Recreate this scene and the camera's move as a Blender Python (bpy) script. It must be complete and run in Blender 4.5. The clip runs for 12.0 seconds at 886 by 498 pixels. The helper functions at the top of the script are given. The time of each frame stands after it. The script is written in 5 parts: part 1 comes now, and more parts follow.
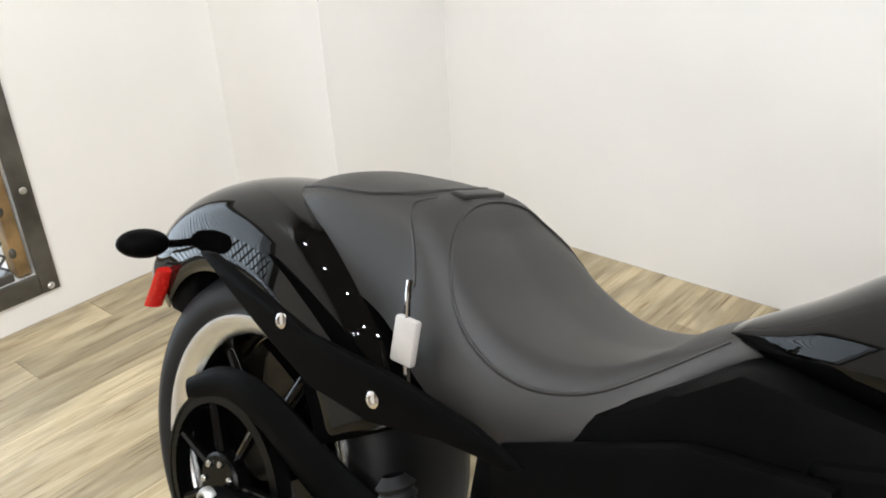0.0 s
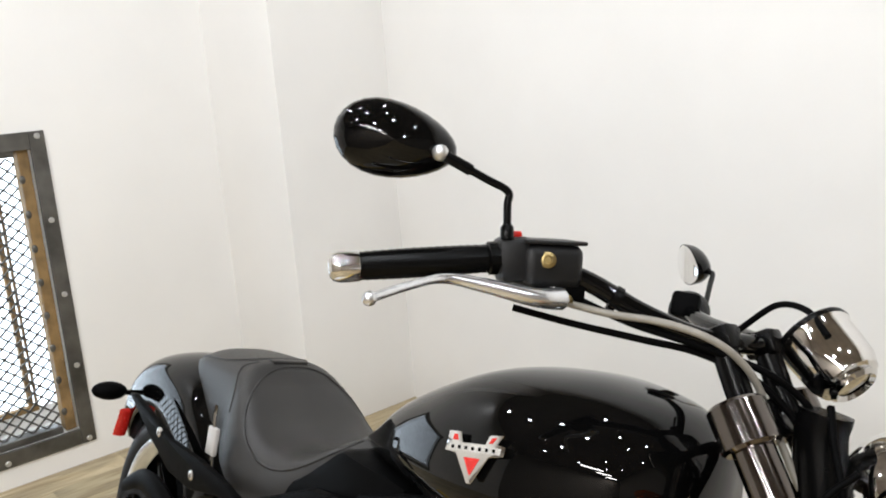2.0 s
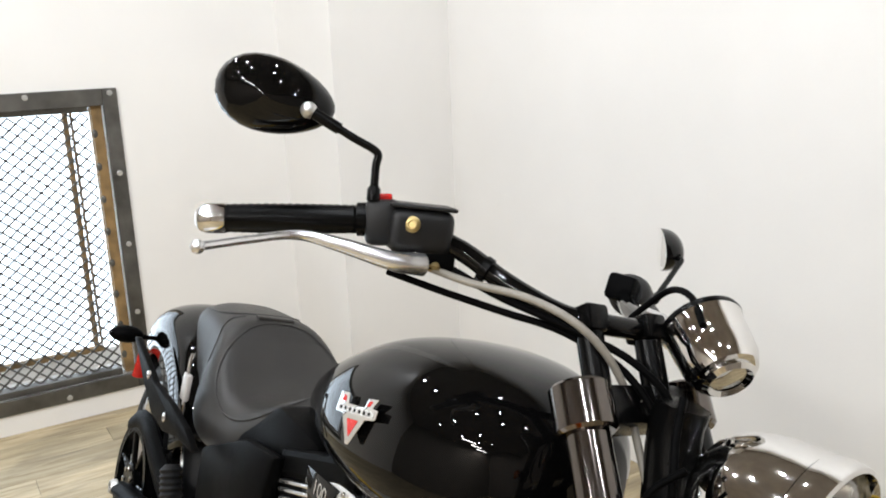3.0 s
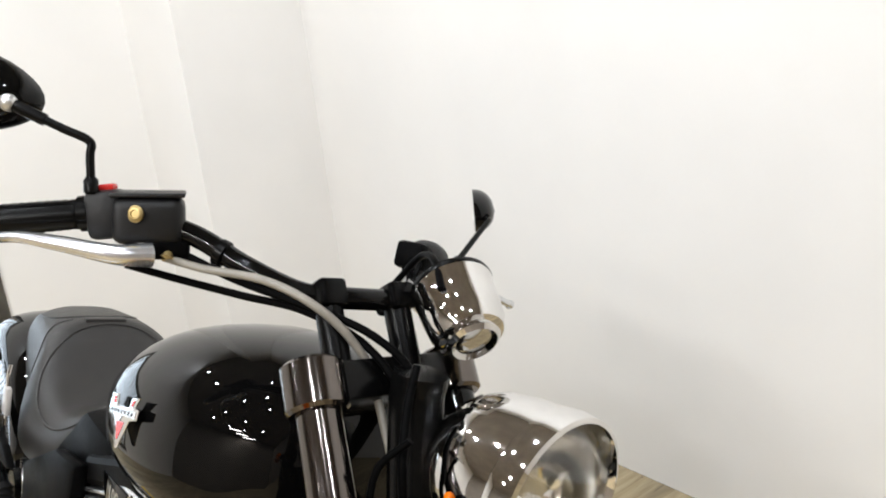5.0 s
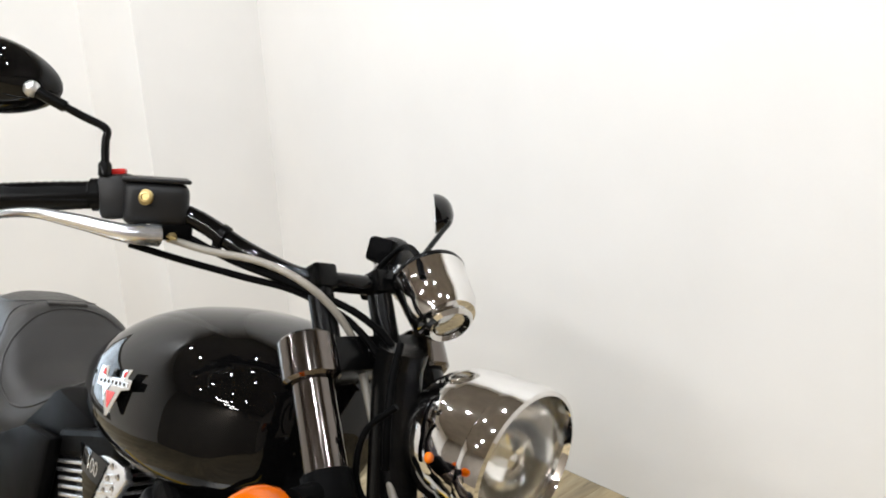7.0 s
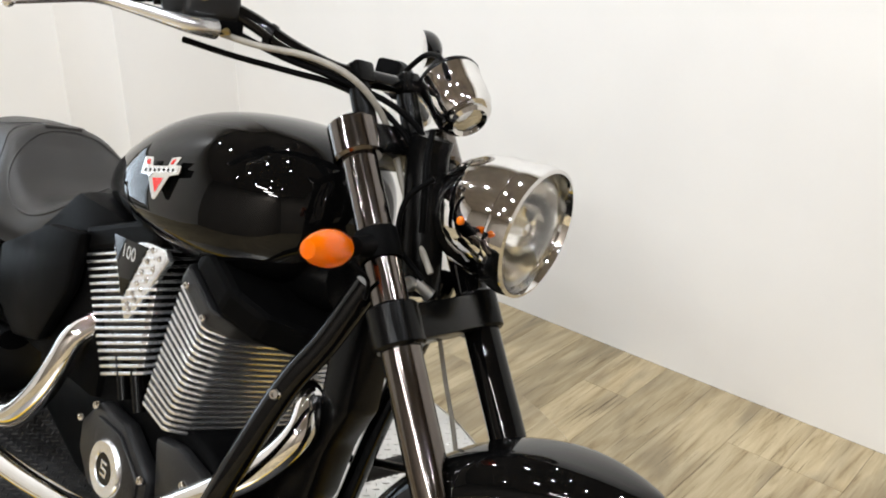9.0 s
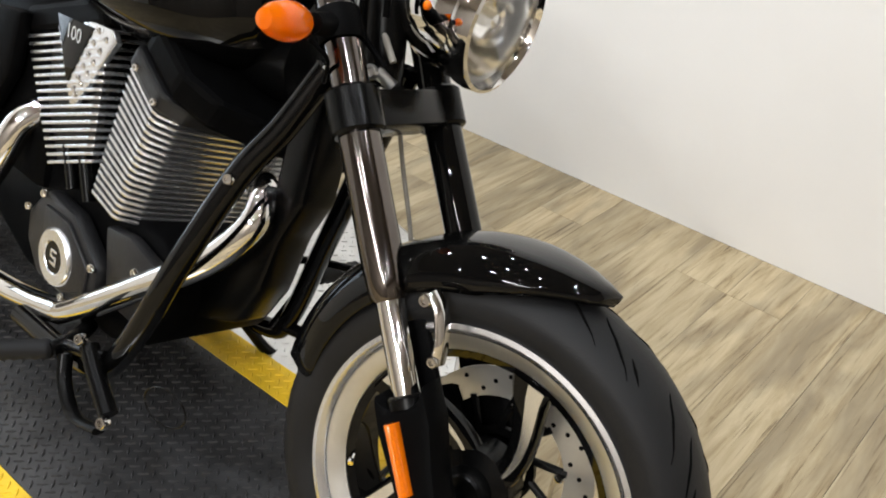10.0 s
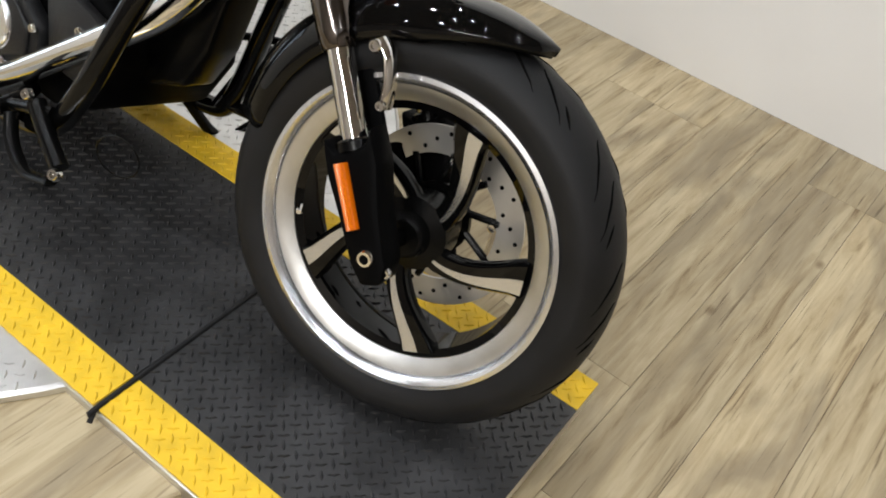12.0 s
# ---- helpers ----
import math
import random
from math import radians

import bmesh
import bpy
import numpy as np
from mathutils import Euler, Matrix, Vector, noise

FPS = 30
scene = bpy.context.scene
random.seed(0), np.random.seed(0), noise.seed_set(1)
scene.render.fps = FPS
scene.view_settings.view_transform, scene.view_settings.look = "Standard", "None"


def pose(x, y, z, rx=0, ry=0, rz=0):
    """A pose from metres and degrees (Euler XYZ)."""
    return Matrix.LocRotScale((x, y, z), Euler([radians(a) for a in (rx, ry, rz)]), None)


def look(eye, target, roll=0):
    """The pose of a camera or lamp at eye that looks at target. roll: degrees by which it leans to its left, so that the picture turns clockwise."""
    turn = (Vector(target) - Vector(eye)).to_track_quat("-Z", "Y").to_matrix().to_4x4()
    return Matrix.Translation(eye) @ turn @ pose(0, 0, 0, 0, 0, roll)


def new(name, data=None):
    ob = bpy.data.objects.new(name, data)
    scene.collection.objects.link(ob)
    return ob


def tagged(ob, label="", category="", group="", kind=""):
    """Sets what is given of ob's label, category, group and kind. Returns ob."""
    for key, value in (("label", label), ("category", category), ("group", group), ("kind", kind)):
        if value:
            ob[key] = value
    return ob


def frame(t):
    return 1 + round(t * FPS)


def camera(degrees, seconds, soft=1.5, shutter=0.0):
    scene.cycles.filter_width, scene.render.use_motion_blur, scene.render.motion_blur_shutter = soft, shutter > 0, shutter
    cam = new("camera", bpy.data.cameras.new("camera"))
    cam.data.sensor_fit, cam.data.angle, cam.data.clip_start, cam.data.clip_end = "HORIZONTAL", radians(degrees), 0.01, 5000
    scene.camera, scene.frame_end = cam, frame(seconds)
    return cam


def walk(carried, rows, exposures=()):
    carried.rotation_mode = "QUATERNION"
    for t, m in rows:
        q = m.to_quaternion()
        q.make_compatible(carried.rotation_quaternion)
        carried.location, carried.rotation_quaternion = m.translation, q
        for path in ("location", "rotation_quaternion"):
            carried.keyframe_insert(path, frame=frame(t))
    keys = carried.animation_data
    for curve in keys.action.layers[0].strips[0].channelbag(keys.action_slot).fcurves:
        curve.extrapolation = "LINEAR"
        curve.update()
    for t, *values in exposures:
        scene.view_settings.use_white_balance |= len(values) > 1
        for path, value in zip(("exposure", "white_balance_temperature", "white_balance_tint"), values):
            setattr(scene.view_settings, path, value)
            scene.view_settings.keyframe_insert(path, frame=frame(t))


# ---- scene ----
cam = camera(54.80, 12.0, soft=1.9, shutter=0.0)
ROWS = [
    (0, (-0.932, -0.599, 1.282), (-2.133, 0.722, 0.381), -3.6),
    (0.5, (-0.722, -0.635, 1.34), (-2.08, 0.565, 0.494), -2.7),
    (1, (-0.45, -0.593, 1.385), (-1.862, 0.67, 0.744), -1.0),
    (1.5, (-0.153, -0.646, 1.419), (-1.636, 0.61, 0.945), -4.4),
    (2, (0.042, -0.699, 1.468), (-1.433, 0.58, 1.035), -4.3),
    (2.5, (0.148, -0.609, 1.466), (-1.405, 0.587, 1.069), -4.5),
    (3, (0.237, -0.435, 1.425), (-1.413, 0.596, 0.964), -2.4),
    (3.5, (0.286, -0.312, 1.39), (-1.332, 0.723, 0.833), -5.4),
    (3.7, (0.294, -0.283, 1.375), (-1.272, 0.796, 0.756), -6.4),
    (5.3, (0.352, -0.21, 1.413), (-1.204, 0.935, 0.896), -7.1),
    (5.5, (0.355, -0.204, 1.419), (-1.206, 0.943, 0.918), -7.5),
    (6, (0.365, -0.196, 1.416), (-1.202, 0.959, 0.957), -7.8),
    (6.5, (0.367, -0.234, 1.412), (-1.176, 0.937, 0.914), -7.0),
    (6.7, (0.377, -0.271, 1.416), (-1.124, 0.946, 0.9), -5.3),
    (8.3, (0.462, -0.642, 1.418), (-0.904, 0.719, 0.888), -1.0),
    (8.5, (0.457, -0.621, 1.401), (-0.886, 0.738, 0.811), -1.6),
    (9, (0.449, -0.607, 1.347), (-0.809, 0.743, 0.575), 0.3),
    (9.5, (0.444, -0.608, 1.305), (-0.722, 0.707, 0.35), 2.3),
    (10, (0.457, -0.612, 1.271), (-0.61, 0.684, 0.183), 4.7),
    (10.5, (0.491, -0.631, 1.242), (-0.46, 0.648, 0.035), 5.7),
    (11, (0.526, -0.675, 1.22), (-0.365, 0.572, -0.065), 6.3),
    (11.5, (0.538, -0.702, 1.197), (-0.257, 0.541, -0.153), 10.0),
    (12, (0.534, -0.721, 1.216), (-0.244, 0.531, -0.135), 11.1),
]
EXPOSURE = [(0.0, 0.52), (1.5, 0.32), (2.5, 0.27), (3.5, 0.40), (5.5, 0.44), (8.5, 0.47), (10.0, 0.44), (12.0, 0.18)]
walk(cam, [(t, look(eye, target, roll)) for t, eye, target, roll in ROWS], EXPOSURE)

# ---- light ----
world = bpy.data.worlds.new("world")
scene.world = world
world.use_nodes = True
wn = world.node_tree.nodes
wn["Background"].inputs[0].default_value = (1.0, 0.98, 0.95, 1)
wn["Background"].inputs[1].default_value = 0.02


def bulb_light(x, y, z, watts, radius=0.032, colour=(0.94, 0.985, 1.04)):
    """A recessed downlight: a wide cone straight down."""
    data = bpy.data.lights.new("spot_bulb", "SPOT")
    data.energy, data.shadow_soft_size, data.color = watts, radius, colour
    data.spot_size, data.spot_blend = radians(172), 0.35
    ob = new("spot_bulb", data)
    ob.location = (x, y, z)
    return ob


def tube_light(x, y, z, length, width, watts, rz=0, rx=0):
    data = bpy.data.lights.new("tube_light", "AREA")
    data.shape, data.size, data.size_y = "RECTANGLE", length, width
    data.energy, data.color = watts, (1.0, 0.99, 0.97)
    ob = new("tube_light", data)
    ob.matrix_world = pose(x, y, z, rx, 0, rz)
    return ob


CEIL = 3.3
# the one at (-2.95, -0.35) is added to brighten west wall and return
BULBS = [(-2.3, -0.7), (-1.5, -0.5), (-0.8, -0.9), (-0.2, -0.2), (0.6, -0.6), (1.2, 0.2), (-1.2, -2.0), (0.4, -2.1), (-1.0, 0.45), (-2.95, -0.35), (-0.5, -3.0), (0.9, -2.9), (1.9, -2.4), (2.5, -0.8), (-1.7, -2.8)]
for bx, by in BULBS:
    bulb_light(bx, by, CEIL - 0.06, (27 if by > -2.3 else 14) if bx > -2.5 else 24)
for k in range(3):
    tube_light(0.2 + 0.9 * k, -3.2 - 0.35 * k, CEIL - 0.06, 1.2, 0.09, 45, 0)


# ---- materials ----
def material(name, colour, rough=0.5, metal=0.0, noise_scale=20.0, vary=0.15, bump=0.0, bump_scale=200.0, coat=0.0, spec=0.5, rough_vary=0.08):
    m = bpy.data.materials.new(name)
    m.use_nodes = True
    nt = m.node_tree
    b = nt.nodes["Principled BSDF"]
    b.inputs["Metallic"].default_value = metal
    b.inputs["Specular IOR Level"].default_value = spec
    b.inputs["Coat Weight"].default_value = coat
    b.inputs["Coat Roughness"].default_value = 0.03
    tc = nt.nodes.new("ShaderNodeTexCoord")
    n1 = nt.nodes.new("ShaderNodeTexNoise")
    n1.inputs["Scale"].default_value, n1.inputs["Detail"].default_value = noise_scale, 6
    nt.links.new(tc.outputs["Object"], n1.inputs["Vector"])
    ramp = nt.nodes.new("ShaderNodeValToRGB")
    c = Vector(colour)
    ramp.color_ramp.elements[0].position, ramp.color_ramp.elements[1].position = 0.3, 0.72
    ramp.color_ramp.elements[0].color = (*(c * (1 - vary)), 1)
    ramp.color_ramp.elements[1].color = (*[min(1, v) for v in c * (1 + vary)], 1)
    nt.links.new(n1.outputs["Fac"], ramp.inputs["Fac"])
    nt.links.new(ramp.outputs["Color"], b.inputs["Base Color"])
    mr = nt.nodes.new("ShaderNodeMapRange")
    mr.inputs["To Min"].default_value, mr.inputs["To Max"].default_value = max(0.0, rough - rough_vary), min(1.0, rough + rough_vary)
    nt.links.new(n1.outputs["Fac"], mr.inputs["Value"])
    nt.links.new(mr.outputs["Result"], b.inputs["Roughness"])
    if bump:
        n2 = nt.nodes.new("ShaderNodeTexNoise")
        n2.inputs["Scale"].default_value, n2.inputs["Detail"].default_value = bump_scale, 4
        nt.links.new(tc.outputs["Object"], n2.inputs["Vector"])
        bp = nt.nodes.new("ShaderNodeBump")
        bp.inputs["Strength"].default_value, bp.inputs["Distance"].default_value = bump, 0.002
        nt.links.new(n2.outputs["Fac"], bp.inputs["Height"])
        nt.links.new(bp.outputs["Normal"], b.inputs["Normal"])
    return m


def emitter(name, colour, strength):
    m = bpy.data.materials.new(name)
    m.use_nodes = True
    nt = m.node_tree
    nt.nodes.remove(nt.nodes["Principled BSDF"])
    e = nt.nodes.new("ShaderNodeEmission")
    e.inputs[0].default_value, e.inputs[1].default_value = (*colour, 1), strength
    nt.links.new(e.outputs[0], nt.nodes["Material Output"].inputs[0])
    return m


def clear(name, colour=(1, 1, 1), rough=0.02, transmission=1.0):
    m = material(name, colour, rough, vary=0.02, rough_vary=0.01)
    m.node_tree.nodes["Principled BSDF"].inputs["Transmission Weight"].default_value = transmission
    return m


def wood_floor(name):
    """Pale rustic vinyl boards: streaks along y, grey-brown patches, dark knots, each board of its own tone."""
    m = bpy.data.materials.new(name)
    m.use_nodes = True
    nt = m.node_tree
    L, N = nt.links.new, nt.nodes.new
    b = nt.nodes["Principled BSDF"]
    geo, info = N("ShaderNodeNewGeometry"), N("ShaderNodeObjectInfo")
    off = N("ShaderNodeVectorMath")
    off.operation = "MULTIPLY_ADD"
    comb = N("ShaderNodeCombineXYZ")
    for k in range(3):
        L(info.outputs["Random"], comb.inputs[k])
    off.inputs[1].default_value = (13, 37, 0)
    L(comb.outputs[0], off.inputs[0])
    L(geo.outputs["Position"], off.inputs[2])
    mp = N("ShaderNodeMapping")
    mp.inputs["Scale"].default_value = (38, 3.2, 38)
    L(off.outputs[0], mp.inputs["Vector"])
    n1 = N("ShaderNodeTexNoise")
    n1.inputs["Scale"].default_value, n1.inputs["Detail"].default_value, n1.inputs["Roughness"].default_value, n1.inputs["Distortion"].default_value = 1.0, 9, 0.65, 0.6
    L(mp.outputs[0], n1.inputs["Vector"])
    mp2 = N("ShaderNodeMapping")
    mp2.inputs["Scale"].default_value = (9, 2.2, 9)
    L(off.outputs[0], mp2.inputs["Vector"])
    n2 = N("ShaderNodeTexNoise")
    n2.inputs["Scale"].default_value, n2.inputs["Detail"].default_value, n2.inputs["Distortion"].default_value = 1.0, 6, 0.8
    L(mp2.outputs[0], n2.inputs["Vector"])
    r1 = N("ShaderNodeValToRGB")
    for p, c in ((0.0, (0.08, 0.05, 0.022)), (0.30, (0.22, 0.152, 0.075)), (0.42, (0.43, 0.34, 0.20)), (0.62, (0.57, 0.475, 0.305))):
        e = r1.color_ramp.elements.new(p)
        e.color = (*c, 1)
    r1.color_ramp.elements.remove(r1.color_ramp.elements[0])
    r1.color_ramp.elements.remove(r1.color_ramp.elements[-1])
    L(n1.outputs["Fac"], r1.inputs["Fac"])
    r2 = N("ShaderNodeValToRGB")
    r2.color_ramp.elements[0].position, r2.color_ramp.elements[1].position = 0.45, 0.68
    r2.color_ramp.elements[0].color, r2.color_ramp.elements[1].color = (0, 0, 0, 1), (0.75, 0.75, 0.75, 1)
    L(n2.outputs["Fac"], r2.inputs["Fac"])
    mix = N("ShaderNodeMix")
    mix.data_type = "RGBA"
    L(r2.outputs[0], mix.inputs["Factor"])
    L(r1.outputs[0], mix.inputs["A"])
    mix.inputs["B"].default_value = (0.235, 0.188, 0.122, 1)
    vor = N("ShaderNodeTexVoronoi")
    vor.inputs["Scale"].default_value = 1.0
    mp3 = N("ShaderNodeMapping")
    mp3.inputs["Scale"].default_value = (5.5, 3.2, 1)
    L(off.outputs[0], mp3.inputs["Vector"])
    L(mp3.outputs[0], vor.inputs["Vector"])
    r3 = N("ShaderNodeValToRGB")
    r3.color_ramp.elements[0].position, r3.color_ramp.elements[1].position = 0.03, 0.075
    r3.color_ramp.elements[0].color, r3.color_ramp.elements[1].color = (0.55, 0.5, 0.45, 1), (1, 1, 1, 1)
    L(vor.outputs["Distance"], r3.inputs["Fac"])
    mul = N("ShaderNodeMix")
    mul.data_type, mul.blend_type = "RGBA", "MULTIPLY"
    mul.inputs["Factor"].default_value = 1
    L(mix.outputs["Result"], mul.inputs["A"])
    L(r3.outputs[0], mul.inputs["B"])
    tone = N("ShaderNodeMapRange")
    tone.inputs["To Min"].default_value, tone.inputs["To Max"].default_value = 0.80, 1.15
    L(info.outputs["Random"], tone.inputs["Value"])
    mp4 = N("ShaderNodeMapping")
    mp4.inputs["Scale"].default_value = (150, 4.5, 150)
    L(off.outputs[0], mp4.inputs["Vector"])
    n4 = N("ShaderNodeTexNoise")
    n4.inputs["Scale"].default_value, n4.inputs["Detail"].default_value, n4.inputs["Distortion"].default_value = 1.0, 3, 0.4
    L(mp4.outputs[0], n4.inputs["Vector"])
    r4 = N("ShaderNodeValToRGB")
    r4.color_ramp.elements[0].position, r4.color_ramp.elements[1].position = 0.27, 0.40
    r4.color_ramp.elements[0].color, r4.color_ramp.elements[1].color = (0.30, 0.25, 0.19, 1), (1, 1, 1, 1)
    L(n4.outputs["Fac"], r4.inputs["Fac"])
    mul2 = N("ShaderNodeMix")
    mul2.data_type, mul2.blend_type = "RGBA", "MULTIPLY"
    mul2.inputs["Factor"].default_value = 0.85
    L(mul.outputs["Result"], mul2.inputs["A"])
    L(r4.outputs[0], mul2.inputs["B"])
    mul = mul2
    hsv = N("ShaderNodeHueSaturation")
    L(tone.outputs[0], hsv.inputs["Value"])
    L(mul.outputs["Result"], hsv.inputs["Color"])
    L(hsv.outputs[0], b.inputs["Base Color"])
    b.inputs["Roughness"].default_value = 0.42
    b.inputs["Specular IOR Level"].default_value = 0.35
    bp = N("ShaderNodeBump")
    bp.inputs["Strength"].default_value, bp.inputs["Distance"].default_value = 0.25, 0.002
    L(n1.outputs["Fac"], bp.inputs["Height"])
    L(bp.outputs[0], b.inputs["Normal"])
    return m


WALL = material("wall_paint", (0.84, 0.825, 0.80), 0.6, noise_scale=1.6, vary=0.035, bump=0.15, bump_scale=90)
# unseen walls: beige kept dark so that gloss black reflects little
DARKWALL = material("unseen_wall_beige", (0.24, 0.21, 0.18), 0.7, noise_scale=1.0)
# unseen ceiling: beige toned down to darken what the tank reflects
CEILPAINT = material("unseen_ceiling_beige", (0.22, 0.19, 0.16), 0.8, noise_scale=2.0)
WOOD = wood_floor("vinyl_plank")
SUBFLOOR = material("subfloor", (0.06, 0.045, 0.03), 0.9)
GLOSS = material("black_gloss_paint", (0.002, 0.002, 0.002), 0.016, vary=0.1, coat=0.0, spec=0.23, rough_vary=0.008)
BLACK = material("black_satin_metal", (0.002, 0.002, 0.002), 0.24, metal=0.0, vary=0.2, bump=0.08, bump_scale=500, spec=0.12)
BLACKMATT = material("black_textured_plastic", (0.0025, 0.0025, 0.0026), 0.42, vary=0.2, bump=0.2, bump_scale=700, spec=0.02)
CASEBLACK = material("black_wrinkle_coat", (0.008, 0.008, 0.0085), 0.40, vary=0.2, bump=0.25, bump_scale=800, spec=0.34)
RUBBER = material("tyre_rubber", (0.010, 0.010, 0.0105), 0.55, vary=0.25, noise_scale=12, bump=0.2, bump_scale=400, spec=0.22)
GROOVE_SHADE = material("tyre_groove_shade", (0.003, 0.003, 0.003), 0.9, spec=0.02)
VINYL = material("seat_vinyl", (0.013, 0.0118, 0.011), 0.43, vary=0.18, noise_scale=30, bump=0.25, bump_scale=900, spec=0.6, rough_vary=0.03)
CHROME = material("chrome", (0.68, 0.67, 0.655), 0.05, metal=1.0, vary=0.03, rough_vary=0.02)
ALU = material("machined_aluminium", (0.74, 0.75, 0.77), 0.25, metal=0.95, vary=0.03, noise_scale=14, rough_vary=0.02)
CAST = material("cast_aluminium", (0.62, 0.62, 0.61), 0.4, metal=1.0, vary=0.1, bump=0.1)
FORKTUBE = material("dark_chrome_tube", (0.13, 0.115, 0.105), 0.12, metal=1.0, vary=0.06, rough_vary=0.03)
AMBER = clear("amber_plastic", (1.0, 0.20, 0.0), 0.05, 0.45)
AMBERSOLID = material("amber_reflector", (0.72, 0.15, 0.002), 0.12, vary=0.08, noise_scale=200)
RED = material("red_plastic", (0.62, 0.02, 0.015), 0.25, vary=0.1, noise_scale=120)
GLASS = clear("headlight_glass")
MIRROR = material("mirror_glass", (0.9, 0.9, 0.9), 0.01, metal=1.0, vary=0.01, rough_vary=0.005)
STEEL = material("raw_steel", (0.13, 0.125, 0.115), 0.42, metal=0.75, noise_scale=9, vary=0.4, bump=0.1)
RUSTY = material("weathered_wood_stop", (0.24, 0.15, 0.06), 0.65, noise_scale=14, vary=0.45, bump=0.4, bump_scale=60)
YELLOW = material("yellow_mat", (0.80, 0.52, 0.02), 0.5, vary=0.12, noise_scale=25, bump=0.1)
MAT = material("black_mat", (0.026, 0.026, 0.027), 0.36, vary=0.5, noise_scale=7, bump=0.2, bump_scale=350, spec=0.55, rough_vary=0.12)
PLATE = material("diamond_plate", (0.70, 0.70, 0.69), 0.34, metal=1.0, vary=0.1, noise_scale=18, bump=0.1)
WHITE = material("white_plastic", (0.78, 0.77, 0.74), 0.4, vary=0.05)
GREYHOSE = material("grey_hose", (0.26, 0.24, 0.205), 0.45, vary=0.15, noise_scale=60)
BRASS = material("brass", (0.38, 0.29, 0.13), 0.35, metal=1.0)
SKYPANE = emitter("daylight_pane", (0.76, 0.88, 1.0), 3.8)
BOWL = material("reflector_aluminium", (0.92, 0.92, 0.9), 0.13, metal=1.0, vary=0.05, noise_scale=30)
TAGP = material("tag_plastic", (0.46, 0.44, 0.42), 0.3, vary=0.1)
LETTER = material("silver_lettering", (0.75, 0.75, 0.74), 0.25, metal=1.0)


# ---- builders ----
def part(name, bm, mat, parent=None, label="", smooth=True, angle=40):
    me = bpy.data.meshes.new(name)
    bmesh.ops.recalc_face_normals(bm, faces=bm.faces)
    bm.to_mesh(me)
    bm.free()
    if smooth:
        me.shade_smooth()
        me.set_sharp_from_angle(angle=radians(angle))
    for m in (mat if isinstance(mat, (list, tuple)) else [mat]):
        me.materials.append(m)
    ob = new(name, me)
    if parent:
        ob.parent = parent
    if label:
        tagged(ob, label)
    return ob


def thing(name, label, category, m=None, group="", kind=""):
    ob = new(name)
    ob.matrix_world = m or Matrix()
    return tagged(ob, label, category, group, kind)


def V(*a):
    return Vector(a)


def add_box(bm, lo, hi, bevel=0.0, m=None, segments=2):
    lo, hi = Vector(lo), Vector(hi)
    r = bmesh.ops.create_cube(bm, size=1.0, matrix=Matrix.Translation((lo + hi) / 2) @ Matrix.Diagonal((*(hi - lo), 1)))
    vs = r["verts"]
    if bevel:
        es = list({e for v in vs for e in v.link_edges})
        r2 = bmesh.ops.bevel(bm, geom=es, offset=bevel, segments=segments, affect="EDGES", profile=0.5)
        vs = list({v for f in r2["faces"] for v in f.verts} | {v for v in vs if v.is_valid})
    if m is not None:
        bmesh.ops.transform(bm, matrix=m, verts=[v for v in vs if v.is_valid])
    return vs


def box(lo, hi, bevel=0.0, m=None):
    bm = bmesh.new()
    add_box(bm, lo, hi, bevel)
    if m is not None:
        bm.transform(m)
    return bm


def smooth_line(pts, n=6):
    """Catmull-Rom through the points."""
    P = [Vector(p) for p in pts]
    if len(P) < 3:
        return P
    P = [2 * P[0] - P[1], *P, 2 * P[-1] - P[-2]]
    out = []
    for i in range(1, len(P) - 2):
        for k in range(n):
            t = k / n
            a, b, c, d = P[i - 1:i + 3]
            out.append(0.5 * (2 * b + (c - a) * t + (2 * a - 5 * b + 4 * c - d) * t * t + (3 * b - a - 3 * c + d) * t ** 3))
    return [*out, P[-2]]


def add_tube(bm, pts, radius, sides=14, n=6, caps=True, flat=1.0):
    line = smooth_line(pts, n)
    rad = radius if callable(radius) else (lambda s: radius)
    t0 = (line[1] - line[0]).normalized()
    side = t0.cross(V(0, 0, 1) if abs(t0.z) < 0.9 else V(1, 0, 0)).normalized()
    rings = []
    for i, p in enumerate(line):
        t = (line[min(i + 1, len(line) - 1)] - line[max(i - 1, 0)]).normalized()
        side = (side - t * side.dot(t)).normalized()
        up = t.cross(side)
        r = rad(i / (len(line) - 1))
        rings.append([bm.verts.new(p + r * (math.cos(a) * side + flat * math.sin(a) * up)) for a in (2 * math.pi * k / sides for k in range(sides))])
    for a, b in zip(rings, rings[1:]):
        for k in range(sides):
            bm.faces.new((a[k], a[(k + 1) % sides], b[(k + 1) % sides], b[k]))
    if caps:
        bm.faces.new(rings[0])
        bm.faces.new(list(reversed(rings[-1])))
    return bm


def tube(pts, radius, sides=14, n=6, flat=1.0):
    return add_tube(bmesh.new(), pts, radius, sides, n, True, flat)


def axis_frame(origin, axis, up=(0, 0, 1)):
    """A frame at origin whose z runs along axis."""
    z = Vector(axis).normalized()
    x = Vector(up).cross(z)
    if x.length < 1e-4:
        x = Vector((1, 0, 0))
    x.normalize()
    y = z.cross(x)
    m = Matrix((x, y, z)).transposed().to_4x4()
    m.translation = origin
    return m


